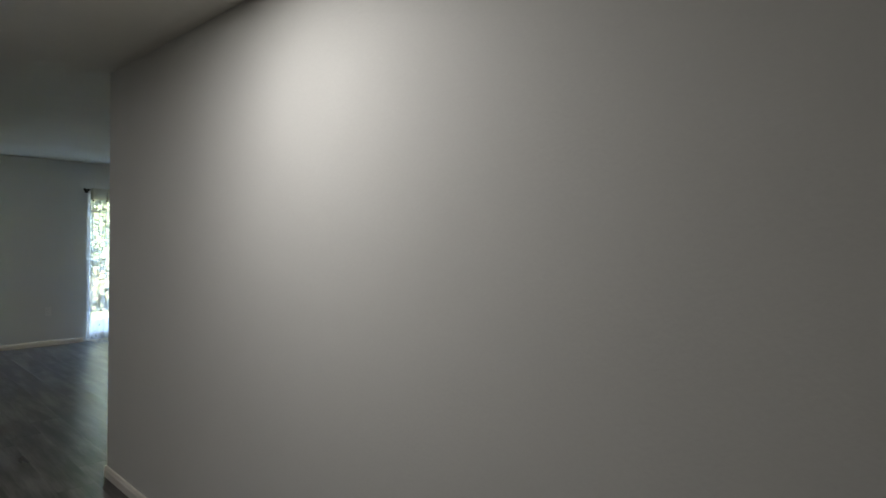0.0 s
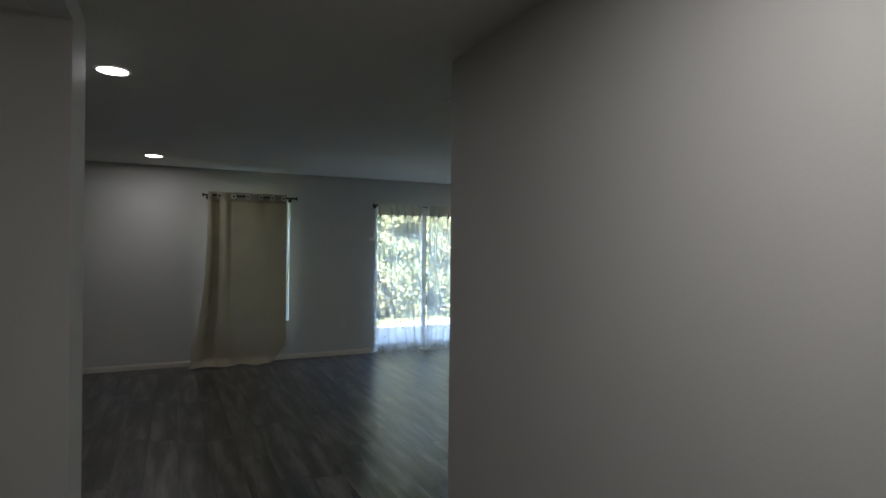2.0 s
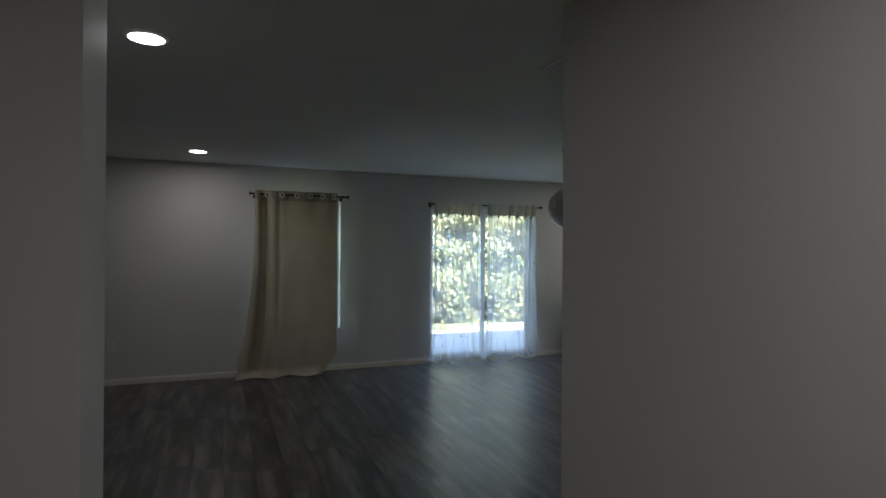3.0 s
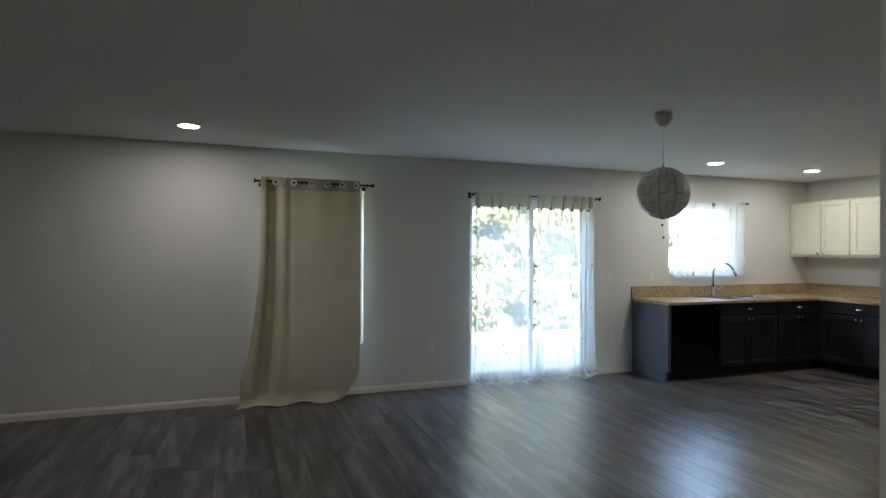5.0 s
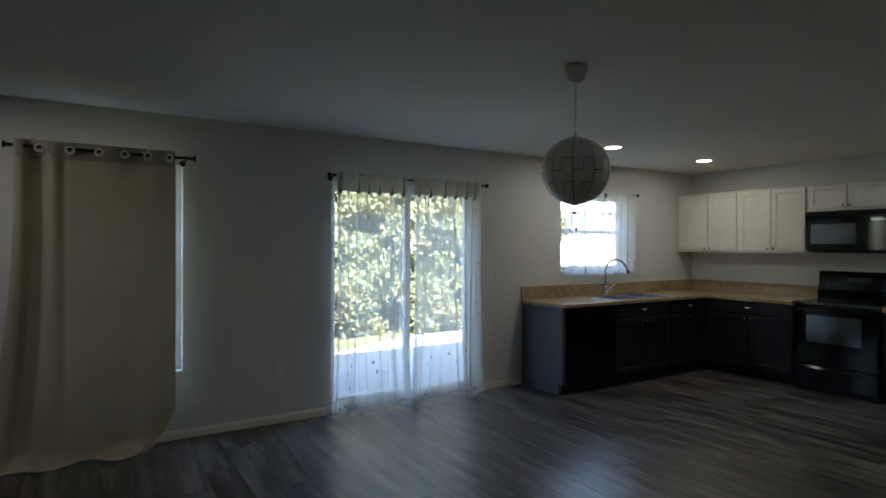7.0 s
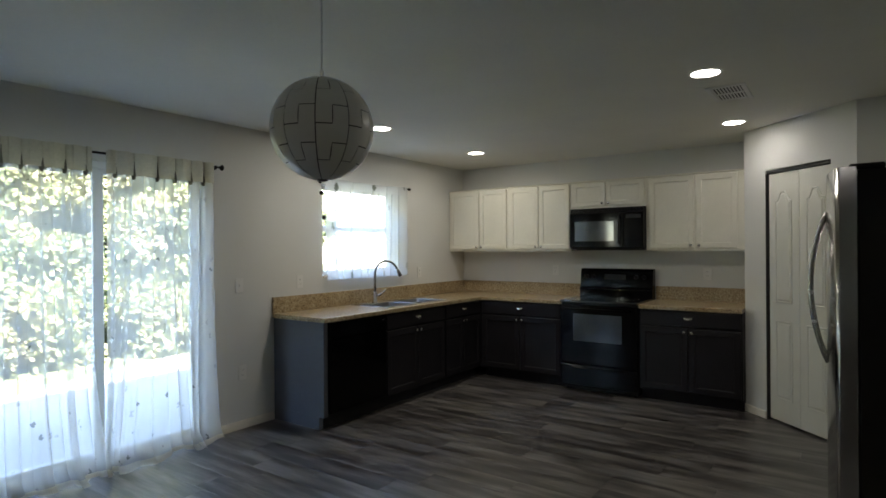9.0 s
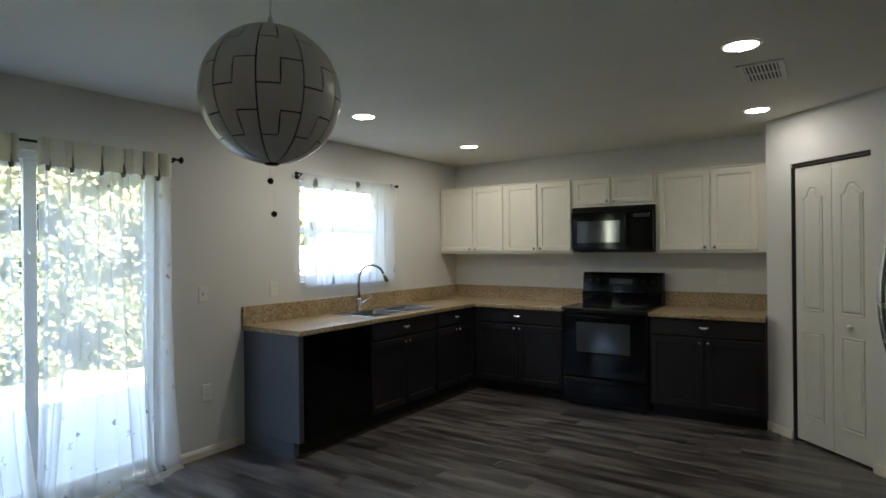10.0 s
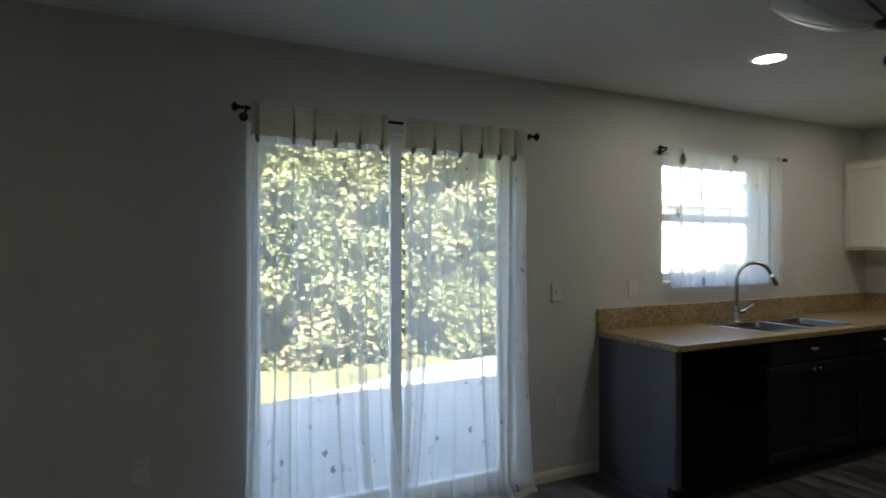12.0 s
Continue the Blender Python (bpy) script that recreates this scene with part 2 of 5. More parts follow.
def make_leaf():
    m, nt, b = mat_new("hedge_leaf")
    out = nt.nodes["Material Output"]
    geo = nt.nodes.new("ShaderNodeNewGeometry")
    rnd = geo.outputs["Random Per Island"]
    green = ramp(nt, rnd, [(0.0, (0.044, 0.062, 0.024)), (0.4, (0.095, 0.115, 0.050)), (0.8, (0.175, 0.190, 0.095)), (1.0, (0.28, 0.275, 0.16))])
    straw = ramp(nt, rnd, [(0.0, (0.078, 0.070, 0.038)), (0.5, (0.185, 0.168, 0.090)), (1.0, (0.32, 0.285, 0.17))])
    spread = noise_tex(nt, coords(nt), 0.9, 3, 0.6)
    c = node(nt, "ShaderNodeMix")
    c.data_type = 'RGBA'
    nt.links.new(ramp(nt, spread, [(0.46, (0, 0, 0)), (0.62, (0.8, 0.8, 0.8))]), c.inputs[0])
    nt.links.new(green, c.inputs[6])
    nt.links.new(straw, c.inputs[7])
    c = c.outputs[2]
    nt.links.new(c, b.inputs["Base Color"])
    b.inputs["Roughness"].default_value = 0.6
    tr = node(nt, "ShaderNodeBsdfTranslucent")
    nt.links.new(c, tr.inputs["Color"])
    mix = node(nt, "ShaderNodeMixShader", Fac=0.42)
    nt.links.new(b.outputs[0], mix.inputs[1])
    nt.links.new(tr.outputs[0], mix.inputs[2])
    nt.links.new(mix.outputs[0], out.inputs["Surface"])
    return m


def make_glow(name, strength, color):
    m, nt, b = mat_new(name)
    b.inputs["Base Color"].default_value = (0.8, 0.8, 0.8, 1)
    b.inputs["Emission Color"].default_value = (*color, 1)
    b.inputs["Emission Strength"].default_value = strength
    return m


M_FLOOR, M_LAM, M_SHEER, M_GLASS, M_LEAF = make_floor_mat(), make_laminate(), make_sheer("sheer_voile", 19.0, 0.42, 0.52, (0.75, 0.76, 0.75), (0.17, 0.185, 0.18), 0.5, 0.6, 0.24), make_glass(), make_leaf()
M_SHEERLEAF = make_sheer("sheer_leaf_print", 7.5, 0.58, 0.70, (0.84, 0.85, 0.84), (0.20, 0.22, 0.18), 0.62, 0.6, 0.28)
M_SHEERDENSE = make_sheer("sheer_voile_dense", 19.0, 0.50, 0.60, (0.77, 0.78, 0.77), (0.17, 0.185, 0.18), 0.5, 0.6, 0.24)
M_SHEERHEM = make_cloth("sheer_heading", (0.66, 0.63, 0.53), 0.34, 60.0)
# heading cream darkened: the shade in the pleat grooves is in the colour
M_PLEATSHADE = make_cloth("shaded_pleat", (0.20, 0.187, 0.158), 0.08)
M_LINEN = make_cloth("beige_linen", (0.62, 0.565, 0.43), 0.20)
M_LAMPGLOW = make_glow("lamp_lens", 1.0, (1.0, 0.97, 0.93))


# ---- mesh helpers ----
def bm_new():
    return bmesh.new()


def box(bm, lo, hi, bev=0.0, M=None):
    """A box between two corners, with chamfered edges."""
    c = [(a + b) / 2 for a, b in zip(lo, hi)]
    h = [abs(b - a) / 2 for a, b in zip(lo, hi)]
    put = (lambda v: M @ Vector(v)) if M else Vector
    if bev <= 0:
        vs = {}
        for sx in (-1, 1):
            for sy in (-1, 1):
                for sz in (-1, 1):
                    vs[sx, sy, sz] = bm.verts.new(put((c[0] + sx * h[0], c[1] + sy * h[1], c[2] + sz * h[2])))
        quads = [((-1, -1, -1), (-1, -1, 1), (-1, 1, 1), (-1, 1, -1)), ((1, -1, -1), (1, 1, -1), (1, 1, 1), (1, -1, 1)),
                 ((-1, -1, -1), (1, -1, -1), (1, -1, 1), (-1, -1, 1)), ((-1, 1, -1), (-1, 1, 1), (1, 1, 1), (1, 1, -1)),
                 ((-1, -1, -1), (-1, 1, -1), (1, 1, -1), (1, -1, -1)), ((-1, -1, 1), (1, -1, 1), (1, 1, 1), (-1, 1, 1))]
        for q in quads:
            bm.faces.new([vs[k] for k in q])
        return
    bev = min(bev, min(h) * 0.9)
    vs = {}
    for s in [(a, b, d) for a in (-1, 1) for b in (-1, 1) for d in (-1, 1)]:
        for ax in range(3):
            p = [c[i] + s[i] * (h[i] if i == ax else h[i] - bev) for i in range(3)]
            vs[s, ax] = bm.verts.new(put(p))

    def face(keys):
        f = [vs[k] for k in keys]
        n = (f[1].co - f[0].co).cross(f[2].co - f[0].co)
        mid = sum((v.co for v in f), Vector()) / len(f)
        if n.dot(mid - put(c)) < 0:
            f.reverse()
        bm.faces.new(f)
    for ax in range(3):
        o = [i for i in range(3) if i != ax]
        for s in (-1, 1):
            ks = []
            for a, b in ((-1, -1), (1, -1), (1, 1), (-1, 1)):
                k = [0, 0, 0]
                k[ax], k[o[0]], k[o[1]] = s, a, b
                ks.append((tuple(k), ax))
            face(ks)
    for ax in range(3):
        o = [i for i in range(3) if i != ax]
        for a in (-1, 1):
            for b in (-1, 1):
                k1, k2 = [0, 0, 0], [0, 0, 0]
                k1[o[0]], k1[o[1]], k1[ax] = a, b, -1
                k2[o[0]], k2[o[1]], k2[ax] = a, b, 1
                k1, k2 = tuple(k1), tuple(k2)
                face([(k1, o[0]), (k2, o[0]), (k2, o[1]), (k1, o[1])])
    for s in [(a, b, d) for a in (-1, 1) for b in (-1, 1) for d in (-1, 1)]:
        face([(s, 0), (s, 1), (s, 2)])


def tube(bm, pts, r, seg=10, caps=True):
    """A round tube along points; r may be a list."""
    pts = [Vector(p) for p in pts]
    rr = r if isinstance(r, (list, tuple)) else [r] * len(pts)
    rings, up = [], None
    for i, p in enumerate(pts):
        d = (pts[min(i + 1, len(pts) - 1)] - pts[max(i - 1, 0)]).normalized()
        if up is None:
            up = d.orthogonal().normalized()
        up = (up - d * up.dot(d)).normalized()
        side = d.cross(up)
        rings.append([bm.verts.new(p + (up * math.cos(a) + side * math.sin(a)) * rr[i]) for a in [2 * math.pi * k / seg for k in range(seg)]])
    for a, b in zip(rings, rings[1:]):
        for k in range(seg):
            f = bm.faces.new((a[k], a[(k + 1) % seg], b[(k + 1) % seg], b[k]))
            f.smooth = True
    if caps:
        bm.faces.new(rings[0][::-1])
        bm.faces.new(rings[-1])


def lathe(bm, profile, M, seg=24):
    """Turns (radius, height) pairs round the local z axis of M."""
    rings = []
    for r, z in profile:
        if r < 1e-6:
            rings.append([bm.verts.new(M @ Vector((0, 0, z)))] * seg)
        else:
            rings.append([bm.verts.new(M @ Vector((r * math.cos(2 * math.pi * k / seg), r * math.sin(2 * math.pi * k / seg), z))) for k in range(seg)])
    for a, b in zip(rings, rings[1:]):
        for k in range(seg):
            vs = []
            for v in (a[k], a[(k + 1) % seg], b[(k + 1) % seg], b[k]):
                if v not in vs:
                    vs.append(v)
            if len(vs) > 2:
                f = bm.faces.new(vs)
                f.smooth = True


def world_origin(ob):
    p = Vector(ob.location)
    return p + world_origin(ob.parent) if ob.parent else p


def part(name, bm, material, parent=None, label="", kind="", origin=None, recalc=True):
    """Links a bmesh, drawn in world places, as one mesh object under a thing."""
    if recalc:
        bmesh.ops.recalc_face_normals(bm, faces=bm.faces)
    me = bpy.data.meshes.new(name)
    shift = Vector(origin) if origin is not None else (world_origin(parent) if parent else Vector())
    bmesh.ops.translate(bm, verts=bm.verts, vec=-shift)
    bm.to_mesh(me)
    bm.free()
    me.materials.append(material)
    ob = new(name, me)
    if parent:
        ob.parent = parent
        ob.location = shift - world_origin(parent)
    else:
        ob.location = shift
    return tagged(ob, label=label, kind=kind)


def thing(name, origin, label, category, group=""):
    e = new(name)
    e.location = origin
    e.empty_display_size = 0.1
    return tagged(e, label=label, category=category, group=group)


def boxes(name, items, material, parent=None, label="", kind="", M=None):
    bm = bm_new()
    for it in items:
        box(bm, it[0], it[1], it[2] if len(it) > 2 else 0.0, M)
    return part(name, bm, material, parent, label, kind, recalc=False if M is None or M.determinant() > 0 else True)


def facing(x, y, z, turn):
    """A frame with u to the right, v up and w out of the front. turn 0: the front looks to -Y; -90: it looks to -X."""
    return pose(x, y, z, 90, 0, turn)


# ---- plan ----
CEIL = 2.46
YN = 8.97          # wall with the windows
XE = 7.79          # kitchen wall
XH = 1.363         # side wall of the hall
YH = 3.945         # where the hall opens into the room
XL = -0.285        # left wall of the hall
T = 0.14


def wall(name, x0, x1, y0, y1, holes=(), along="x", z1=CEIL, label=""):
    """A wall with real openings: holes are (start, end, low, high) along its length."""
    bm = bm_new()
    a0, a1 = (x0, x1) if along == "x" else (y0, y1)

    def slab(p0, p1, z0, zt):
        if p1 - p0 < 1e-4 or zt - z0 < 1e-4:
            return
        if along == "x":
            box(bm, (p0, y0, z0), (p1, y1, zt))
        else:
            box(bm, (x0, p0, z0), (x1, p1, zt))
    cur = a0
    for h0, h1, lo, hi in sorted(holes):
        slab(cur, h0, 0, z1)
        slab(h0, h1, 0, lo)
        slab(h0, h1, hi, z1)
        cur = h1
    slab(cur, a1, 0, z1)
    return part(name, bm, M_WALL, None, label or "light warm grey painted drywall", "structure", recalc=False)


SLIDER = (2.64, 4.17, 0.0, 2.055)
KITWIN = (5.37, 6.49, 1.185, 2.075)
LEFTWIN = (0.50, 1.45, 0.50, 2.10)
wall("wall_north", -4.4, XE + T, YN, YN + 0.2, [LEFTWIN, SLIDER, KITWIN])
wall("wall_east", XE, XE + T, 3.8, YN, along="y")
wall("wall_kitchen_south", XH, XE, YH - T, YH)
wall("wall_hall_right", XH, XH + T, -1.6, YH - T, along="y")
wall("wall_hall_end", -2.4, XH + T, -1.74, -1.6)
wall("wall_living_south", -4.4, XL, 3.87, 4.22)
wall("wall_living_west", -4.54, -4.4, 3.87, YN + 0.2, along="y")
wall("wall_hall_left", XL - 0.12, XL, -1.6, 3.87, [(0.9, 3.87, 0.0, 2.345)], along="y")
wall("wall_side_room", -2.54, -2.4, -1.6, 3.87, along="y")
boxes("ceiling_side_room", [((-2.4, -1.6, 2.35), (XL - 0.12, 3.87, 2.456))], M_CEIL, kind="structure", label="white painted low ceiling")
boxes("ceiling", [((-4.54, 3.8, CEIL), (XE + T, YN + 0.2, CEIL + 0.1)), ((-2.54, -1.74, CEIL), (XH + T, 3.8, CEIL + 0.1))], M_CEIL, kind="structure", label="white orange-peel textured ceiling")


def ogee(s):
    k = min(1.0, max(0.0, (s - 0.18) / 0.62))
    return k * k * (3 - 2 * k)


def diagonal_wall():
    """The corner pantry: a short side wall, a diagonal with a door opening, and a return."""
    a, L = Vector((7.30, 5.675)), 1.118
    # u runs from the kitchen corner towards the return, w looks into the room
    u = Vector((-1, -1)).normalized()
    M = Matrix(((u.x, 0, -0.70711, a.x), (u.y, 0, 0.70711, a.y), (0, 1, 0, 0), (0, 0, 0, 1)))
    t = 0.12
    D0, D1, DH = 0.25, 0.905, 2.085
    bm = bm_new()
    box(bm, (0, 0, -t), (D0, CEIL, 0), 0.0, M)
    box(bm, (D1, 0, -t), (L, CEIL, 0), 0.0, M)
    box(bm, (D0, DH, -t), (D1, CEIL, 0), 0.0, M)
    part("wall_pantry_diagonal", bm, M_WALL, None, "light grey painted diagonal drywall with a door opening", "structure")
    e = a + u * L
    wall("wall_pantry_side", a.x + 0.002, XE, a.y - 0.12, a.y - 0.001)
    wall("wall_pantry_return", e.x, e.x + 0.12, YH, e.y - 0.002, along="y")
    bm = bm_new()
    box(bm, (-0.01, 0.0, 0.0005), (D0 - 0.01, 0.066, 0.0135), 0.004, M)
    box(bm, (D0 - 0.018, 0.0, -0.02), (D0 + 0.0005, 0.066, 0.0135), 0.004, M)
    box(bm, (D1 + 0.002, 0.0, 0.0005), (L + 0.013, 0.066, 0.0135), 0.004, M)
    part("baseboard_pantry", bm, M_TRIM, None, "white painted baseboard", "structure")
    # track, and a dark strip that puts shade on the left reveal
    boxes("trim_pantry_track", [((D0, DH - 0.028, -0.07), (D1, DH, -0.012), 0.002)], M_SLOT, M=M, kind="structure", label="dark metal bifold door track")
    boxes("trim_pantry_shade", [((D0 + 0.0005, 0.001, -0.062), (D0 + 0.004, DH - 0.029, -0.003))], M_SLOT, M=M, kind="structure", label="dark strip in place of the shade on the door reveal")
    # bifold door: two leaves with two raised panels each
    door = thing("bifold_door", (a + u * 0.57).to_3d(), "white moulded bifold pantry door with raised arched panels in the diagonal wall", "door")
    W = (D1 - D0 - 0.022) / 2
    for i in range(2):
        u0 = D0 + 0.016 + i * (W + 0.003)
        leaf = boxes("leaf", [((u0, 0.018, -0.058), (u0 + W, DH - 0.034, -0.024), 0.002)], M_DOOR, door, M=M)
        for zlo, zhi, arch in ((0.20, 0.84, False), (0.99, 1.90, True)):
            bm = bm_new()
            p0, p1 = u0 + 0.072, u0 + W - 0.072
            bev = 0.014
            out = []
            if arch:
                n = 16
                top = [(p0 + (p1 - p0) * k / n, zhi - 0.075 + 0.075 * ogee(1 - abs(2 * k / n - 1))) for k in range(n + 1)]
            else:
                top = [(p0, zhi), (p1, zhi)]
            out = [(p0, zlo), (p1, zlo)] + top[::-1]
            cx, cz = (p0 + p1) / 2, (zlo + zhi) / 2
            sx, sz = 1 - 2 * bev / (p1 - p0), 1 - 2 * bev / (zhi - zlo)
            r0 = [bm.verts.new(M @ Vector((x, z, -0.0235))) for x, z in out]
            r1 = [bm.verts.new(M @ Vector((cx + (x - cx) * (1 - 0.6 * bev / (p1 - p0)), cz + (z - cz) * (1 - 0.6 * bev / (zhi - zlo)), -0.0165))) for x, z in out]
            r2 = [bm.verts.new(M @ Vector((cx + (x - cx) * sx, cz + (z - cz) * sz, -0.0225))) for x, z in out]
            r3 = [bm.verts.new(M @ Vector((cx + (x - cx) * (sx - 2 * bev / (p1 - p0)), cz + (z - cz) * (sz - 2 * bev / (zhi - zlo)), -0.0155))) for x, z in out]
            for ra, rb in ((r0, r1), (r1, r2), (r2, r3)):
                for k in range(len(out)):
                    j = (k + 1) % len(out)
                    bm.faces.new((ra[k], ra[j], rb[j], rb[k]))
            bm.faces.new(r3)
            part("raised_panel", bm, M_DOOR, leaf)
    bm = bm_new()
    K = M @ pose(D0 + 0.016 + W + 0.003 + 0.15, 0.915, -0.024)
    lathe(bm, [(0.0, 0.036), (0.012, 0.035), (0.018, 0.027), (0.016, 0.017), (0.008, 0.011), (0.009, 0.0)], K, 16)
    part("knob", bm, M_PLASTIC, door, "white round knob")
    # dark inside of the pantry stays closed behind the leaves
    return M


diagonal_wall()


def baseboard(name, x0, y0, x1, y1, side):
    """A moulded board along a wall; side is the way it stands out from the wall."""
    bm = bm_new()
    a, b, s = Vector((x0, y0, 0)), Vector((x1, y1, 0)), Vector((*side, 0))
    prof = [(0.0, 0.0), (0.013, 0.0), (0.013, 0.044), (0.010, 0.052), (0.008, 0.061), (0.004, 0.067), (0.0, 0.067)]
    ra = [bm.verts.new(a + s * (p + 0.0005) + Vector((0, 0, z))) for p, z in prof]
    rb = [bm.verts.new(b + s * (p + 0.0005) + Vector((0, 0, z))) for p, z in prof]
    for k in range(len(prof) - 1):
        bm.faces.new((ra[k], ra[k + 1], rb[k + 1], rb[k]))
    bm.faces.new(ra)
    bm.faces.new(rb[::-1])
    return part(name, bm, M_TRIM, None, "white painted baseboard", "structure")


baseboard("baseboard", -4.4, YN, 2.60, YN, (0, -1))
baseboard("baseboard", 4.21, YN, 4.795, YN, (0, -1))
baseboard("baseboard", XH, -1.6, XH, YH + 0.013, (-1, 0))
baseboard("baseboard", XH - 0.013, YH, 4.4, YH, (0, 1))
baseboard("baseboard", XL, 3.87, XL, 4.22, (1, 0))
baseboard("baseboard", -4.4, 4.22, XL + 0.013, 4.22, (0, 1))
baseboard("baseboard", -2.4, 3.87, XL + 0.013, 3.87, (0, -1))
baseboard("baseboard", -4.4, 4.22, -4.4, YN, (1, 0))

# ---- windows ----
def window_unit(name, x0, x1, z0, z1, label, rail=None):
    """A white vinyl window set to the outer side of its opening."""
    w = thing(name, ((x0 + x1) / 2, YN + 0.12, z0), label, "window")
    w["kind"] = "structure"
    f, y0, y1 = 0.045, YN + 0.10, YN + 0.16
    boxes("window_frame", [((x0, y0, z0), (x0 + f, y1, z1), 0.003), ((x1 - f, y0, z0), (x1, y1, z1), 0.003),
                           ((x0 + f, y0, z1 - f), (x1 - f, y1, z1), 0.003), ((x0 + f, y0, z0), (x1 - f, y1, z0 + f), 0.003)], M_VINYL, w)
    if rail:
        boxes("meeting_rail", [((x0 + f, y0 - 0.006, rail - 0.028), (x1 - f, y1 - 0.012, rail + 0.028), 0.003)], M_VINYL, w)
        boxes("lower_sash", [((x0 + f, y0 - 0.004, z0 + f), (x0 + f + 0.022, y0 + 0.03, rail - 0.028), 0.002), ((x1 - f - 0.022, y0 - 0.004, z0 + f), (x1 - f, y0 + 0.03, rail - 0.028), 0.002),
                             ((x0 + f + 0.022, y0 - 0.004, z0 + f), (x1 - f - 0.022, y0 + 0.03, z0 + f + 0.024), 0.002)], M_VINYL, w)
        spans = [(z0 + f + 0.024, rail - 0.028), (rail + 0.028, z1 - f)]
    else:
        spans = [(z0 + f, z1 - f)]
    for a, b in spans:
        p = boxes("pane", [((x0 + f, y0 + 0.028, a), (x1 - f, y0 + 0.033, b))], M_GLASS, w)
        p.visible_shadow = False
    boxes("window_sill", [((x0 + 0.001, YN - 0.012, z0 + 0.0005), (x1 - 0.001, y0 - 0.007, z0 + 0.018), 0.004)], M_TRIM, w)
    return w


window_unit("window_1", *LEFTWIN[:2], LEFTWIN[2], LEFTWIN[3], "white vinyl window behind a beige curtain", 1.30)
window_unit("window_2", *KITWIN[:2], KITWIN[2], KITWIN[3], "white vinyl single-hung window over the kitchen sink", 1.655)


def sliding_door():
    x0, x1, z1 = SLIDER[0], SLIDER[1], SLIDER[3]
    d = thing("sliding_glass_door", ((x0 + x1) / 2, YN + 0.1, 0), "white vinyl two-panel sliding glass patio door behind sheer curtains", "door")
    f, y0, y1 = 0.045, YN + 0.05, YN + 0.16
    boxes("door_frame", [((x0, y0, 0.0), (x0 + f, y1, z1), 0.003), ((x1 - f, y0, 0.0), (x1, y1, z1), 0.003), ((x0 + f, y0, z1 - f), (x1 - f, y1, z1), 0.003)], M_VINYL, d)
    boxes("threshold", [((x0 + f, y0 - 0.01, 0.0), (x1 - f, y1, 0.022), 0.004)], M_STEEL, d, "aluminium threshold")
    for i, (a, b, yy) in enumerate(((x0 + f, 3.47, YN + 0.115), (3.40, x1 - f, YN + 0.065))):
        s = 0.062 if i else 0.03
        panel = boxes("door_panel", [((a, yy, 0.024), (a + s + 0.005, yy + 0.035, z1 - f - 0.002), 0.003), ((b - 0.03, yy, 0.024), (b, yy + 0.035, z1 - f - 0.002), 0.003),
                                     ((a + s, yy, 0.024), (b - 0.03, yy + 0.035, 0.10), 0.003), ((a + s, yy, z1 - f - 0.04), (b - 0.03, yy + 0.035, z1 - f - 0.002), 0.003)], M_VINYL, d)
        g = boxes("pane", [((a + s, yy + 0.014, 0.10), (b - 0.03, yy + 0.020, z1 - f - 0.04))], M_GLASS, panel)
        g.visible_shadow = False


sliding_door()


# ---- curtains ----
def cloth_grid(name, fn, nu, nv, material, parent=None, label="", thick=0.0):
    bm = bm_new()
    g = [[bm.verts.new(fn(i / nu, j / nv)) for i in range(nu + 1)] for j in range(nv + 1)]
    for j in range(nv):
        for i in range(nu):
            f = bm.faces.new((g[j][i], g[j][i + 1], g[j + 1][i + 1], g[j + 1][i]))
            f.smooth = True
    ob = part(name, bm, material, parent, label, recalc=False)
    if thick:
        s = ob.modifiers.new("cloth_thickness", 'SOLIDIFY')
        s.thickness = thick
    return ob


def curtain_rod(name, x0, x1, y, z, label, finial, r=0.009, sag=0.0):
    rod = thing(name, ((x0 + x1) / 2, y, z), label, "curtain rod")
    n = 16
    bm = bm_new()
    tube(bm, [(x0 + (x1 - x0) * k / n, y, z - sag * math.sin(math.pi * k / n)) for k in range(n + 1)], r, 10)
    part("rod", bm, M_ROD, rod)
    for x, s in ((x0, -1), (x1, 1)):
        bm = bm_new()
        K = Matrix.Translation((x, y, z)) @ Matrix.Rotation(s * math.pi / 2, 4, 'Y')
        lathe(bm, finial, K, 16)
        part("finial", bm, M_ROD, rod)
    for x in (x0 + 0.035, x1 - 0.035):
        bm = bm_new()
        tube(bm, [(x, YN - 0.001, z - 0.02), (x, YN - 0.03, z - 0.02), (x, y, z - 0.012)], 0.006, 8)
        lathe(bm, [(0.0, 0.0), (0.022, 0.0), (0.022, 0.005), (0.0, 0.006)], Matrix.Translation((x, YN - 0.0065, z - 0.02)) @ Matrix.Rotation(-math.pi / 2, 4, 'X'), 12)
        tube(bm, [(x - 0.006, y, z), (x + 0.006, y, z)], r + 0.005, 10)
        part("bracket", bm, M_ROD, rod)
    return rod


FLARE = [(0.0, 0.034), (0.024, 0.032), (0.020, 0.022), (0.010, 0.010), (0.013, 0.0), (0.010, -0.012), (0.0, -0.012)]
KNOBBY = [(0.0, 0.030), (0.012, 0.026), (0.016, 0.018), (0.010, 0.010), (0.007, 0.004), (0.013, -0.002), (0.010, -0.010), (0.0, -0.010)]
SPIRAL = [(0.0, 0.030), (0.018, 0.024), (0.024, 0.014), (0.016, 0.006), (0.010, 0.0), (0.010, -0.01), (0.0, -0.01)]
rod_a = curtain_rod("curtain_rod", 0.405, 1.482, 8.80, 2.117, "dark bronze curtain rod with flared finials over the covered window", FLARE, 0.010)
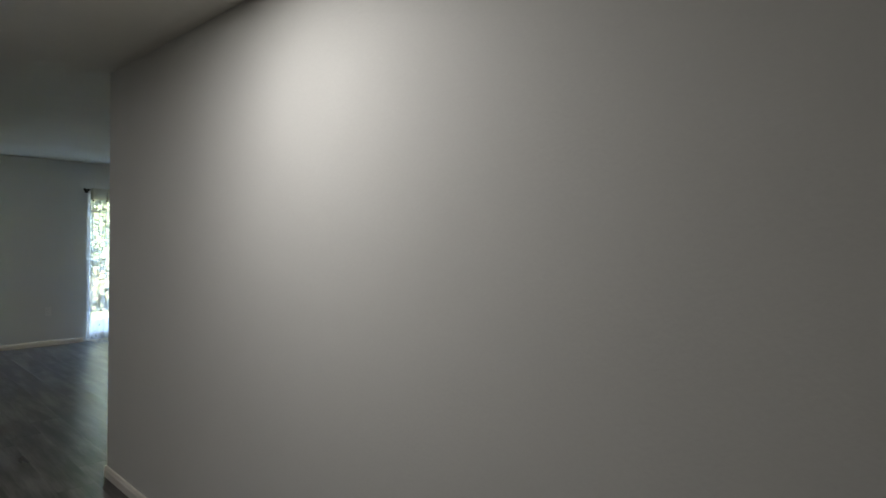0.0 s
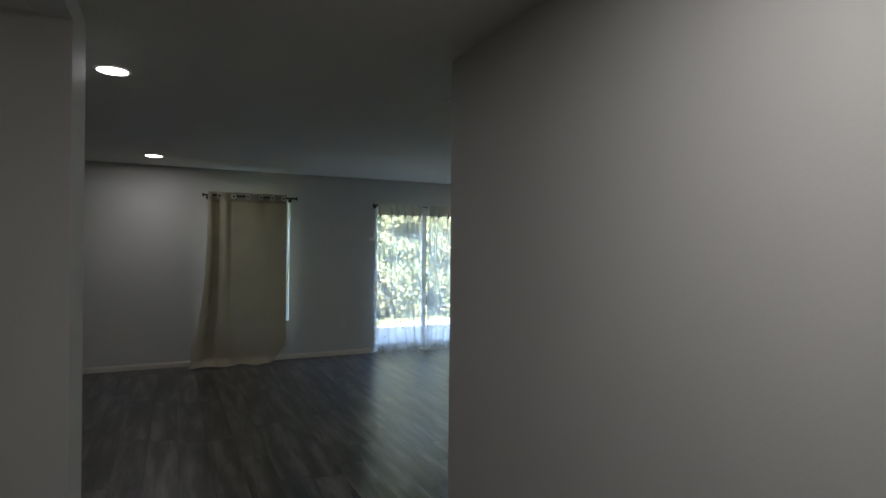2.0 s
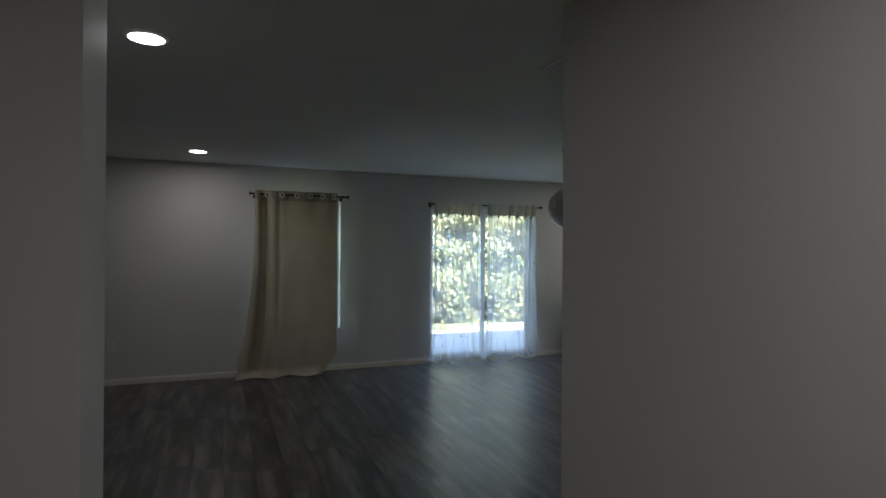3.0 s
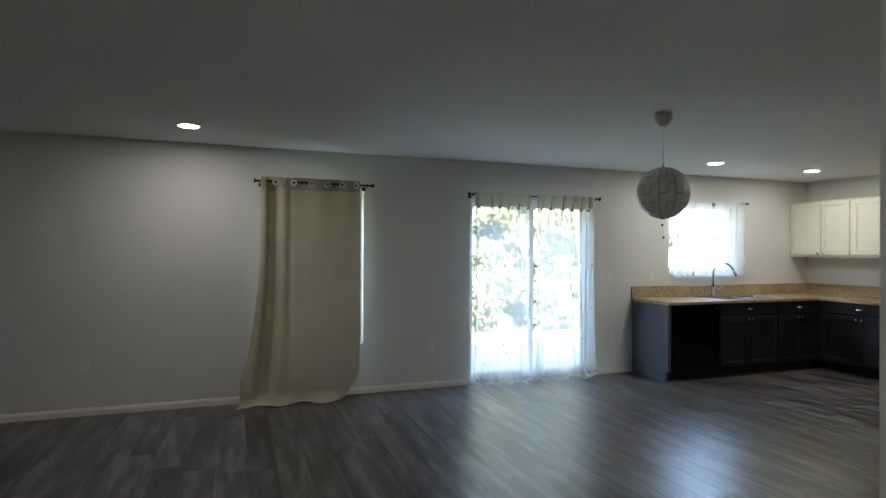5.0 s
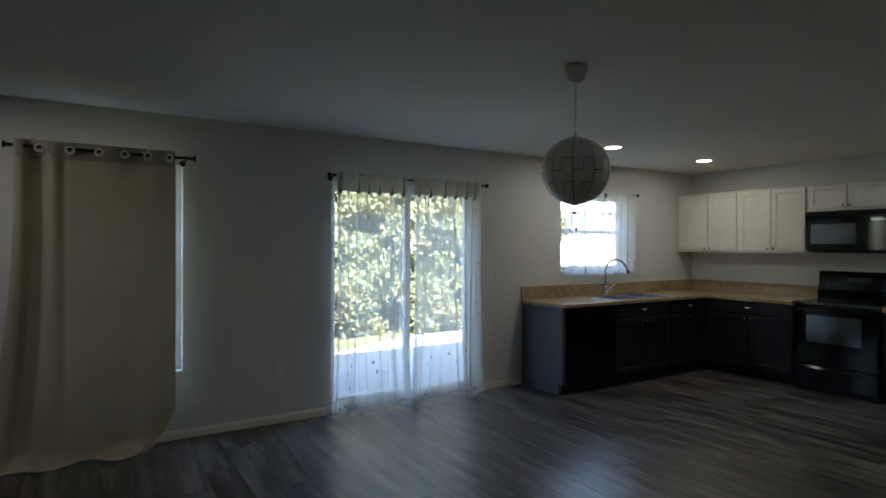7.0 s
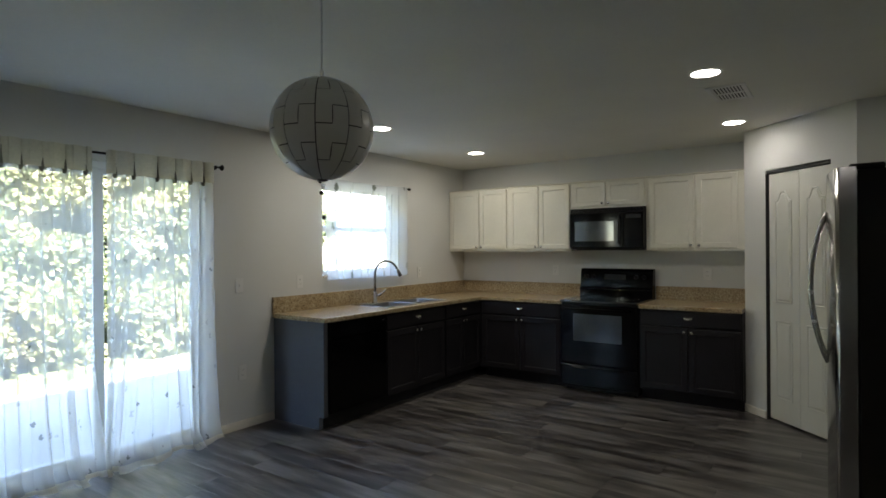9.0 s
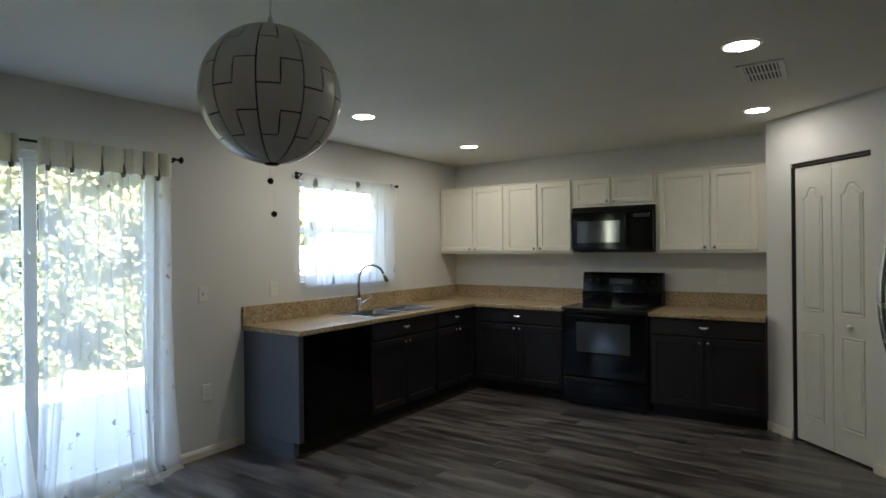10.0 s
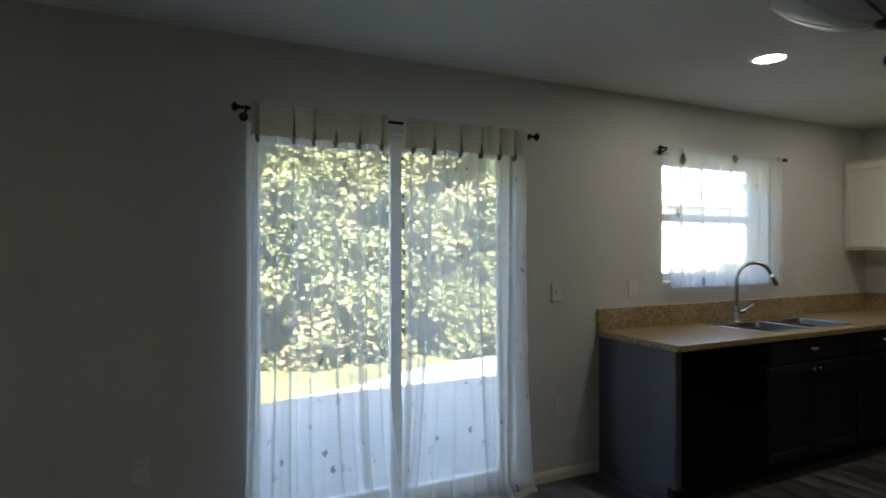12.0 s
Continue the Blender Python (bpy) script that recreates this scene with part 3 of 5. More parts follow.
rod_b = curtain_rod("curtain_rod", 2.592, 4.23, 8.86, 2.087, "black curtain rod with scroll finials over the sliding door", SPIRAL, 0.008)
rod_c = curtain_rod("curtain_rod", 5.306, 6.60, 8.915, 2.115, "thin dark cafe rod sagging over the kitchen window", KNOBBY, 0.005, 0.018)


def sheer_panel(name, x0, x1, y, ztop, zbot, folds, seed, label, pool=0.0, flare=(0, 0), amp=0.03, header=0.125, sag=0.0, cloth=None):
    """A gathered panel: narrow doubled creases run down from the pleats, with slack cloth between."""
    rng = random.Random(seed)
    ph = [rng.uniform(0, 6.28) for _ in range(6)]
    W = x1 - x0
    crease = [((k + 0.5 + rng.uniform(-0.22, 0.22)) / folds, rng.uniform(0.9, 1.5), rng.uniform(0, 6.28), rng.uniform(-0.04, 0.04)) for k in range(folds)]
    pleats = crease[:]
    crease += [((k + rng.uniform(-0.15, 0.15)) / folds, rng.uniform(0.45, 0.9), rng.uniform(0, 6.28), rng.uniform(-0.03, 0.05)) for k in range(1, folds)]

    def fn(u, v):
        # v: 0 at the top, 1 at the bottom
        lean = flare[0] * (1 - u) + flare[1] * u
        shift, deep = 0.0, 0.0
        half = 0.026 / W
        for c, size, p, drift in crease:
            d = u - c
            if abs(d) < half:
                shift += size * 0.0175 * math.sin(math.pi * d / half)
                deep += size * 0.012 * (1 + math.cos(math.pi * d / half)) * (1.1 - 0.3 * v)
            # the crease wanders on its way down and pulls its neighbourhood along
            g = math.exp(-(d * folds * 1.1) ** 2)
            shift += g * (drift * v ** 1.6 * 1.2 + 0.004 * math.sin(4.2 * v + p)) * min(1, 9 * u, 9 * (1 - u))
        slack = math.sin(6.283 * folds * 0.5 * u + ph[0] + 0.6 * v) * (0.3 + 0.6 * v) + 0.45 * math.sin(6.283 * folds * 1.15 * u + ph[1] - 1.2 * v)
        x = x0 + W * u - shift + lean * v ** 4
        zt = ztop - sag * math.sin(math.pi * u)
        z = zt + (zbot - zt) * v
        yy = y - 0.014 + deep + amp * 0.55 * slack * (0.25 + 0.75 * v)
        if pool and v > 0.93:
            k = (v - 0.93) / 0.07
            yy -= pool * k * (0.60 + 0.40 * math.sin(folds * 2.3 * u + ph[4]) + 0.12 * math.sin(folds * 7.1 * u + ph[3]))
            z = max(zbot, zbot + (0.11 * max(0.0, 1 - k) ** 1.5)) + 0.014 * k * (1 + math.sin(folds * 5 * u + ph[5]))
        yy = min(yy, YN - 0.004)
        return (x, yy, z)
    t = thing(name, ((x0 + x1) / 2, y, zbot), label, "curtain", "sheer curtains")
    cloth_grid("panel", fn, 300, 60, cloth or M_SHEER, t)
    stops = [0.0] + [c[0] for c in pleats] + [1.0]

    def head(u, v):
        x, yy, z = fn(u, v * header / (ztop - zbot))
        puff = 1.0
        for a, b in zip(stops, stops[1:]):
            if a <= u <= b:
                puff = math.sin(math.pi * (u - a) / max(b - a, 1e-6)) ** 0.45
        out = (0.040 if pool else 0.006) * puff
        return (x0 + W * u + 0.6 * (x - x0 - W * u), y - 0.010 - out, z + (0.020 + 0.008 * puff) * (1 - v))
    if pool:
        cloth_grid("hem", lambda u, v: (lambda p: (p[0], p[1] - 0.003, p[2] + 0.002))(fn(u, 0.965 + 0.035 * v)), 160, 6, M_SHEERHEM, t, "white doubled hem")
    cloth_grid("heading", head, 160, 6, M_SHEERHEM if pool else M_SHEERLEAF, t, "cream doubled heading" if pool else "sheer rod pocket")
    if pool:
        for c in pleats:
            bm = bm_new()
            p, q = Vector(head(c[0], 0.25)), Vector(head(c[0], 1.0))
            wide = 0.0080 * c[1]
            rings = []
            for k in range(7):
                f = k / 6
                o = p.lerp(q - Vector((0, 0, 0.026)), f) - Vector((0, 0.004, 0))
                w, d = wide * (0.6 + 0.4 * f), 0.016 + 0.026 * f ** 2
                if k == 6:
                    w, d = w * 0.6, d * 0.6
                rings.append([bm.verts.new((o.x + i, o.y - j, o.z)) for i, j in ((-w, 0), (-w * 0.7, d), (w * 0.5, d * 1.1), (w, 0))])
            for a, b in zip(rings, rings[1:]):
                for k in range(4):
                    f = bm.faces.new((a[k], a[(k + 1) % 4], b[(k + 1) % 4], b[k]))
                    f.smooth = True
            bm.faces.new(rings[0])
            bm.faces.new(rings[-1][::-1])
            part("pleat_tab", bm, M_PLEATSHADE, t, "pinched cream pleat, darkened for the shade of its groove")
    return t


sheer_panel("sheer_curtain", 2.645, 3.315, 8.86, 2.082, 0.004, 6, 3, "thin white sheer curtain with pale leaf sprigs at the patio door", 0.10, (-0.045, 0.115))
sheer_panel("sheer_curtain", 3.405, 4.165, 8.86, 2.082, 0.004, 6, 11, "white sheer curtain with pale leaf sprigs, trailing on the plank floor", 0.10, (-0.03, 0.06), cloth=M_SHEERDENSE)
sheer_panel("kitchen_sheer_curtain", 5.350, 6.560, 8.915, 2.105, 1.165, 5, 14, "short white sheer cafe curtain with grey leaves over the sink", 0.0, (0.02, 0.0), 0.008, 0.060, 0.018, M_SHEERLEAF)


def linen_curtain():
    t = thing("beige_curtain", (0.95, 8.80, 0), "heavy beige linen grommet curtain pooled on the floor, covering a window", "curtain")

    rings = (0.435, 0.50, 0.567, 0.734, 0.902, 1.055, 1.199, 1.335, 1.46)

    def weave(x):
        """Past the rod in front (-1) and behind (+1), in turns from ring to ring."""
        for k, (a, b) in enumerate(zip(rings, rings[1:])):
            if a <= x < b:
                return (1 if k % 2 else -1) * math.sin(math.pi * (x - a) / (b - a))
        return 0.0

    def fn(u, v):
        # u 0: the flung left edge, 1: the right edge; v 0: top, 1: bottom
        top = 0.455 + 0.925 * u
        if u < 0.22:
            k = 1 - u / 0.22
            x = top - 0.225 * v ** 2.9 * k ** 0.8 - 0.02 * k
        else:
            x = top
        if v > 0.86 and u > 0.72:
            x -= 0.19 * ((v - 0.86) / 0.14) ** 1.6 * ((u - 0.72) / 0.28)
        fade = max(0.0, 1 - v / 0.30) ** 2
        wave = 0.026 * weave(top) * fade - 0.020 * (1 - fade)
        body = 0.007 * math.sin(6.283 * 1.1 * u + 0.6) * v + 0.003 * math.sin(6.283 * 3.7 * u + 2 * v) * v
        y = 8.80 + wave + body
        # the deep fold beside the left edge
        low = min(1.0, v / 0.05) * (1.0 - 0.55 * max(0.0, (v - 0.7) / 0.3))
        d = abs(u - 0.105 - 0.02 * v)
        y += 0.095 * low * max(0.0, min(1.0, (0.062 - d) / 0.030))
        y -= 0.034 * math.exp(-((u - 0.03) / 0.04) ** 2) * (0.4 + v) * low
        y -= 0.022 * math.exp(-((u - 0.205) / 0.035) ** 2) * low
        y += 0.010 * math.exp(-((u - 0.27) / 0.03) ** 2) * low
        z = 2.165 * (1 - v) - 0.010 * (1 - v) * (0.5 - 0.5 * weave(top)) * fade
        if u < 0.15 and v > 0.72:
            k = (v - 0.72) / 0.28 * (1 - u / 0.15)
            y -= 0.065 * k * abs(math.sin(16 * v + 3)) + 0.022 * math.sin(41 * v + 8 * u) * k
            x -= 0.026 * math.sin(31 * v) * k
        if v > 0.955:
            k = (v - 0.955) / 0.045
            y -= 0.10 * k * (0.6 + 0.4 * math.sin(11 * u + 0.5))
            z = 2.165 * 0.045 * max(0.0, 1 - k) ** 1.7 + 0.006 + 0.010 * k * (1 + math.sin(19 * u))
        return (x, min(y, YN - 0.01), z)
    cloth_grid("panel", fn, 180, 110, M_LINEN, t, thick=0.002)

    def band(u, v):
        p = fn(u, v * 0.055)
        return (p[0], p[1] - 0.0022, p[2] + 0.001)
    cloth_grid("top_band", band, 180, 5, make_cloth("beige_linen_double", (0.42, 0.39, 0.30), 0.04), t, "denser doubled top band")
    for rx in rings[2:-1]:
        bm = bm_new()
        R, r = 0.023, 0.007
        K = Matrix.Translation((rx, 8.788, 2.108)) @ Matrix.Rotation(math.pi / 2, 4, 'X')
        lathe(bm, [(R + r * math.cos(b), r * math.sin(b)) for b in [2 * math.pi * q / 8 for q in range(9)]], K, 20)
        part("grommet", bm, M_NICKEL, t, "silver grommet ring")


linen_curtain()


# ---- wall plates ----
def wall_plate(name, x, z, label, kind="outlet", M=None):
    if M is None:
        M = facing(x, YN - 0.0005, z, 0)
    t = thing(name, M.translation, label, "wall socket" if kind == "outlet" else "light switch")
    bm = bm_new()
    box(bm, (-0.036, -0.058, 0.0), (0.036, 0.058, 0.007), 0.0025, M)
    part("plate", bm, M_PLASTIC, t)
    if kind == "outlet":
        for dz in (-0.02, 0.02):
            bm = bm_new()
            box(bm, (-0.016, dz - 0.014, 0.005), (0.016, dz + 0.014, 0.0075), 0.002, M)
            o = part("socket", bm, M_PLASTIC, t)
            bm = bm_new()
            for dx in (-0.006, 0.006):
                box(bm, (dx - 0.001, dz - 0.004, 0.0072), (dx + 0.001, dz + 0.006, 0.0079), 0.0, M)
            part("slots", bm, M_SLOT, o, "dark slots")
    else:
        bm = bm_new()
        box(bm, (-0.005, -0.010, 0.004), (0.005, 0.012, 0.014), 0.002, M)
        part("toggle", bm, M_PLASTIC, t)
    return t


wall_plate("wall_outlet", -1.02, 0.43, "white duplex outlet low on the living room wall")
wall_plate("wall_outlet", 2.19, 0.45, "white duplex outlet low on the wall between the curtains")
wall_plate("wall_outlet", 4.487, 0.455, "white duplex outlet low beside the base cabinet")
wall_plate("light_switch", 4.465, 1.165, "white toggle switch beside the patio door", "switch")
wall_plate("wall_outlet", 5.09, 1.165, "white duplex outlet over the backsplash")
wall_plate("wall_outlet", 6.85, 1.18, "white duplex outlet over the backsplash near the corner")
wall_plate("wall_outlet", 0, 0, "white duplex outlet over the counter beside the range", M=facing(XE - 0.0005, 7.69, 1.195, -90))
wall_plate("wall_outlet", 0, 0, "white duplex outlet over the short counter", M=facing(XE - 0.0005, 6.07, 1.18, -90))


# ---- ceiling fixtures ----
def recessed_light(x, y, power, label, tint=(1.0, 0.95, 0.88)):
    t = thing("recessed_light", (x, y, CEIL - 0.012), label, "ceiling light", "recessed ceiling lights")
    K = Matrix.Translation((x, y, CEIL - 0.0005))
    bm = bm_new()
    lathe(bm, [(0.093, 0.0), (0.091, -0.004), (0.083, -0.007), (0.078, -0.006), (0.076, 0.0)], K, 32)
    part("trim_ring", bm, M_PLASTIC, t)
    bm = bm_new()
    lathe(bm, [(0.0, -0.004), (0.0765, -0.003), (0.0765, -0.001), (0.0, -0.001)], K, 32)
    part("lens", bm, M_LAMPGLOW, t, "glowing white lens")
    li = bpy.data.lights.new("lamp_beam", 'AREA')
    li.energy, li.color, li.shape, li.size = power, tint, 'DISK', 0.14
    lo = new("lamp_beam", li)
    lo.location = (x, y, CEIL - 0.006)
    return t


KITCHEN_TINT = (0.965, 0.955, 0.79)
for lx, ly, lp, lt, lc in ((5.227, 8.10, 0.135, "over the sink counter", KITCHEN_TINT), (6.755, 8.125, 0.12, "in the kitchen corner", KITCHEN_TINT),
                           (5.234, 5.61, 0.115, "beside the air vent", KITCHEN_TINT), (6.79, 5.685, 0.028, "before the pantry door", KITCHEN_TINT),
                           (-0.247, 4.95, 0.06, "near the hall opening", (1.0, 0.95, 0.90)), (-0.142, 8.185, 0.070, "by the beige curtain", (1.0, 0.95, 0.90)),
                           (0.60, 1.82, 0.27, "in the hall", (1.0, 0.95, 0.88))):
    recessed_light(lx, ly, lp, "round white recessed ceiling light, switched on, " + lt, lc)


def air_vent(x0, x1, y0, y1, label, slats_along="y", n=9):
    t = thing("ceiling_vent", ((x0 + x1) / 2, (y0 + y1) / 2, CEIL), label, "air vent")
    z0, z1, f = CEIL - 0.010, CEIL - 0.0005, 0.03
    boxes("frame", [((x0, y0, z0), (x1, y0 + f, z1), 0.003), ((x0, y1 - f, z0), (x1, y1, z1), 0.003), ((x0, y0 + f, z0), (x0 + f, y1 - f, z1), 0.003), ((x1 - f, y0 + f, z0), (x1, y1 - f, z1), 0.003)], M_PLASTIC, t)
    boxes("crossbar", [(((x0 + x1) / 2 - 0.004, y0 + f, z0 - 0.002), ((x0 + x1) / 2 + 0.004, y1 - f, z1 - 0.0025), 0.001)], M_PLASTIC, t)
    # no duct above: a flat dark sheet gives the shade between slats
    boxes("backing", [((x0 + f, y0 + f, z1 - 0.002), (x1 - f, y1 - f, z1))], M_SLOT, t, "dark sheet in place of the shade behind the slats")
    for k in range(n):
        bm = bm_new()
        if slats_along == "y":
            c = x0 + f + (x1 - x0 - 2 * f) * (k + 0.5) / n
            K = Matrix.Translation((c, 0, CEIL - 0.008)) @ Matrix.Rotation(radians(-30), 4, 'Y')
            box(bm, (-0.006, y0 + f, -0.0008), (0.006, y1 - f, 0.0008), 0.0, K)
        else:
            c = y0 + f + (y1 - y0 - 2 * f) * (k + 0.5) / n
            K = Matrix.Translation((0, c, CEIL - 0.009)) @ Matrix.Rotation(radians(-14), 4, 'X')
            box(bm, (x0 + f, -0.24 * (y1 - y0 - 2 * f) / n, -0.0008), (x1 - f, 0.24 * (y1 - y0 - 2 * f) / n, 0.0008), 0.0, K)
        part("slat", bm, M_PLASTIC, t)


air_vent(5.58, 5.98, 5.45, 5.68, "white louvred ceiling register over the kitchen floor", "x", 9)
air_vent(1.665, 1.97, 4.36, 4.66, "white louvred ceiling register near the hall opening", "x", 8)


def globe_pendant(x, y, z, R=0.175):
    t = thing("pendant_lamp", (x, y, z), "off-white plastic globe pendant of stepped panels, hanging from a white cord", "pendant lamp")
    K = Matrix.Translation((x, y, z))
    bm = bm_new()
    lathe(bm, [(0.0, CEIL - z - 0.100), (0.014, CEIL - z - 0.099), (0.034, CEIL - z - 0.090), (0.050, CEIL - z - 0.070), (0.058, CEIL - z - 0.040),
               (0.061, CEIL - z - 0.006), (0.058, CEIL - z - 0.006), (0.0, CEIL - z - 0.02)], K, 28)
    cup = part("canopy", bm, M_PLASTIC, t, "white cup canopy")
    boxes("mounting_bracket", [((x - 0.045, y - 0.012, CEIL - 0.022), (x + 0.045, y + 0.012, CEIL - 0.0005), 0.002)], M_BLACKMATTE, cup, "dark ceiling bracket")
    bm = bm_new()
    tube(bm, [(x, y, CEIL - 0.08), (x, y, z + R + 0.01)], 0.003, 8)
    tube(bm, [(x, y, z + R + 0.03), (x, y, z + R - 0.005)], [0.004, 0.012], 10)
    part("cord", bm, M_PLASTIC, t)
    bm = bm_new()
    bmesh.ops.create_uvsphere(bm, u_segments=32, v_segments=20, radius=R - 0.0028, matrix=K)
    for f in bm.faces:
        f.smooth = True
    part("inner_shell", bm, M_SEAM, t, "dark inner shell showing in the seams")
    gores, step, levels = 10, math.radians(20), [math.radians(a) for a in (-86, -35, 5.0, 45.5, 88)]
    gap = 0.0040 / R

    def pt(lon, lat, r=R):
        return Vector((x + r * math.cos(lat) * math.cos(lon), y + r * math.cos(lat) * math.sin(lon), z + r * math.sin(lat)))
    for g in range(gores):
        l0 = 2 * math.pi * g / gores + 0.07
        l1 = l0 + 2 * math.pi / gores
        lm = (l0 + l1) / 2
        for i in range(len(levels) - 1):
            bm = bm_new()
            halves = []
            for h, (a, b) in enumerate(((l0, lm), (lm, l1))):
                d = step * (0.5 if h else -0.5)
                lo = levels[i] + (d if i else 0)
                hi = levels[i + 1] + (d if i + 1 < len(levels) - 1 else 0)
                halves.append((a, b, lo + gap / 2, hi - gap / 2))
            stops = sorted({v for h in halves for v in h[2:]})
            lats = []
            for p, q in zip(stops, stops[1:]):
                k = max(1, int((q - p) / 0.09))
                lats += [p + (q - p) * m / k for m in range(k)]
            lats.append(stops[-1])
            vs = {}

            def vert(lon, lat):
                key = (round(lon, 5), round(lat, 5))
                if key not in vs:
                    ll = lon
                    c = max(math.cos(lat), 0.03)
                    if abs(lon - l0) < 1e-6:
                        ll += gap / 2 / c
                    if abs(lon - l1) < 1e-6:
                        ll -= gap / 2 / c
                    if abs(lon - lm) < 1e-6 and lat < halves[1][2] - 1e-6:
                        ll -= gap / 2 / c
                    if abs(lon - lm) < 1e-6 and lat > halves[0][3] + 1e-6:
                        ll += gap / 2 / c
                    vs[key] = bm.verts.new(pt(ll, lat))
                return vs[key]
            for a, b, lo, hi in halves:
                for p, q in zip(lats, lats[1:]):
                    if p >= lo - 1e-6 and q <= hi + 1e-6:
                        for m in range(3):
                            aa, bb = a + (b - a) * m / 3, a + (b - a) * (m + 1) / 3
                            f = bm.faces.new((vert(aa, p), vert(bb, p), vert(bb, q), vert(aa, q)))
                            f.smooth = True
            edge = [e for e in bm.edges if e.is_boundary]
            for e in edge:
                e.smooth = False
            ext = bmesh.ops.extrude_edge_only(bm, edges=edge)
            for f in ext["geom"]:
                if isinstance(f, bmesh.types.BMFace):
                    f.smooth = False
            c = Vector((x, y, z))
            for v in [e for e in ext["geom"] if isinstance(e, bmesh.types.BMVert)]:
                v.co = c + (v.co - c) * ((R - 0.0024) / R)
            part("panel", bm, M_GLOBE, t, recalc=False)
    bm = bm_new()
    lathe(bm, [(0.0, -R - 0.004), (0.016, -R - 0.003), (0.022, -R + 0.002), (0.022, -R + 0.006)], K, 20)
    part("bottom_cap", bm, M_BLACKMATTE, t, "dark bottom ring")
    for dx, dz in ((-0.006, -0.230), (0.005, -0.318)):
        bm = bm_new()
        tube(bm, [(x + dx, y, z - R), (x + dx, y, z + dz)], 0.0005, 6)
        pull = part("pull_cord", bm, M_PLASTIC, t)
        bm = bm_new()
        bmesh.ops.create_icosphere(bm, subdivisions=2, radius=0.0085, matrix=Matrix.Translation((x + dx, y, z + dz)))
        part("bead", bm, M_ROD, pull, "dark round bead")


globe_pendant(3.097, 6.494, 1.888, 0.184)


def ceiling_fan(x, y):
    t = thing("ceiling_fan", (x, y, CEIL), "dark brown ceiling fan with rounded blades, at rest", "ceiling fan")
    K = Matrix.Translation((x, y, 0))
    bm = bm_new()
    lathe(bm, [(0.0, 2.458), (0.07, 2.457), (0.06, 2.41), (0.015, 2.40), (0.015, 2.32), (0.09, 2.30), (0.11, 2.25), (0.09, 2.19), (0.0, 2.18)], K, 24)
    part("motor", bm, M_ROD, t)
    for k in range(5):
        a = radians(72 * k + 2)
        Mb = K @ Matrix.Rotation(a, 4, 'Z') @ Matrix.Translation((0, 0, 2.235)) @ Matrix.Rotation(radians(10), 4, 'X')
        bm = bm_new()
        out = [(0.18, -0.05), (0.60, -0.068), (0.645, -0.055), (0.665, 0.0), (0.645, 0.055), (0.60, 0.068), (0.18, 0.05)]
        lo = [bm.verts.new(Mb @ Vector((u, v, -0.004))) for u, v in out]
        hi = [bm.verts.new(Mb @ Vector((u, v, 0.004))) for u, v in out]
        bm.faces.new(lo[::-1])
        bm.faces.new(hi)
        for i in range(len(out)):
            j = (i + 1) % len(out)
            bm.faces.new((lo[i], lo[j], hi[j], hi[i]))
        box(bm, (0.08, -0.018, -0.006), (0.22, 0.018, 0.006), 0.002, Mb)
        part("blade", bm, M_ROD, t)


ceiling_fan(-1.645, 6.74)


# ---- kitchen ----
def cab_door(M, u0, u1, v0, v1, mat, parent, name="door", knob=None, drawer=False, rail=0.055, pull=False):
    """An overlay door or drawer front with a recessed panel, on the plane w = 0 of M."""
    bm = bm_new()
    th = 0.019
    if drawer:
        box(bm, (u0, v0, 0.001), (u1, v1, th), 0.004, M)
    else:
        rings = []
        for ins, w in ((0.0, 0.001), (0.0, th - 0.003), (0.003, th), (rail - 0.005, th), (rail, th - 0.004), (rail + 0.002, 0.011)):
            rings.append([bm.verts.new(M @ Vector(p)) for p in ((u0 + ins, v0 + ins, w), (u1 - ins, v0 + ins, w), (u1 - ins, v1 - ins, w), (u0 + ins, v1 - ins, w))])
        for ra, rb in zip(rings, rings[1:]):
            for k in range(4):
                bm.faces.new((ra[k], ra[(k + 1) % 4], rb[(k + 1) % 4], rb[k]))
        bm.faces.new(rings[-1])
        bm.faces.new(rings[0][::-1])
    d = part(name, bm, mat, parent)
    if knob:
        K = M @ Matrix.Translation((knob[0], knob[1], th))
        b2 = bm_new()
        lathe(b2, [(0.0, 0.026), (0.009, 0.025), (0.0145, 0.020), (0.013, 0.014), (0.006, 0.009), (0.0065, 0.0)], K, 16)
        part("knob", b2, M_CHROME, d, "small round chrome knob")
    if pull:
        cu, cv = (u0 + u1) / 2, (v0 + v1) / 2 + 0.004
        b2 = bm_new()
        n = 12
        rows_ = []
        for i in range(n + 1):
            a = math.pi * i / n
            wu = 0.040 * math.cos(a)
            rows_.append([b2.verts.new(M @ Vector((cu + wu, cv + 0.014 - 0.030 * k / 4 * (0.35 + 0.65 * math.sin(a)), th + 0.0005 + 0.024 * math.sin(a) * math.sin(math.pi * (0.15 + 0.5 * k / 4)))))
                          for k in range(5)])
        for a, b in zip(rows_, rows_[1:]):
            for k in range(4):
                f = b2.faces.new((a[k], a[k + 1], b[k + 1], b[k]))
                f.smooth = True
        p = part("pull", b2, M_CHROME, d, "chrome cup pull")
        s = p.modifiers.new("thickness", 'SOLIDIFY')
        s.thickness = 0.002
    return d


TOE, BTOP, DEPTH = 0.105, 0.867, 0.60
YF = YN - 0.622          # front of the sink run
XF = XE - 0.620          # front of the range run


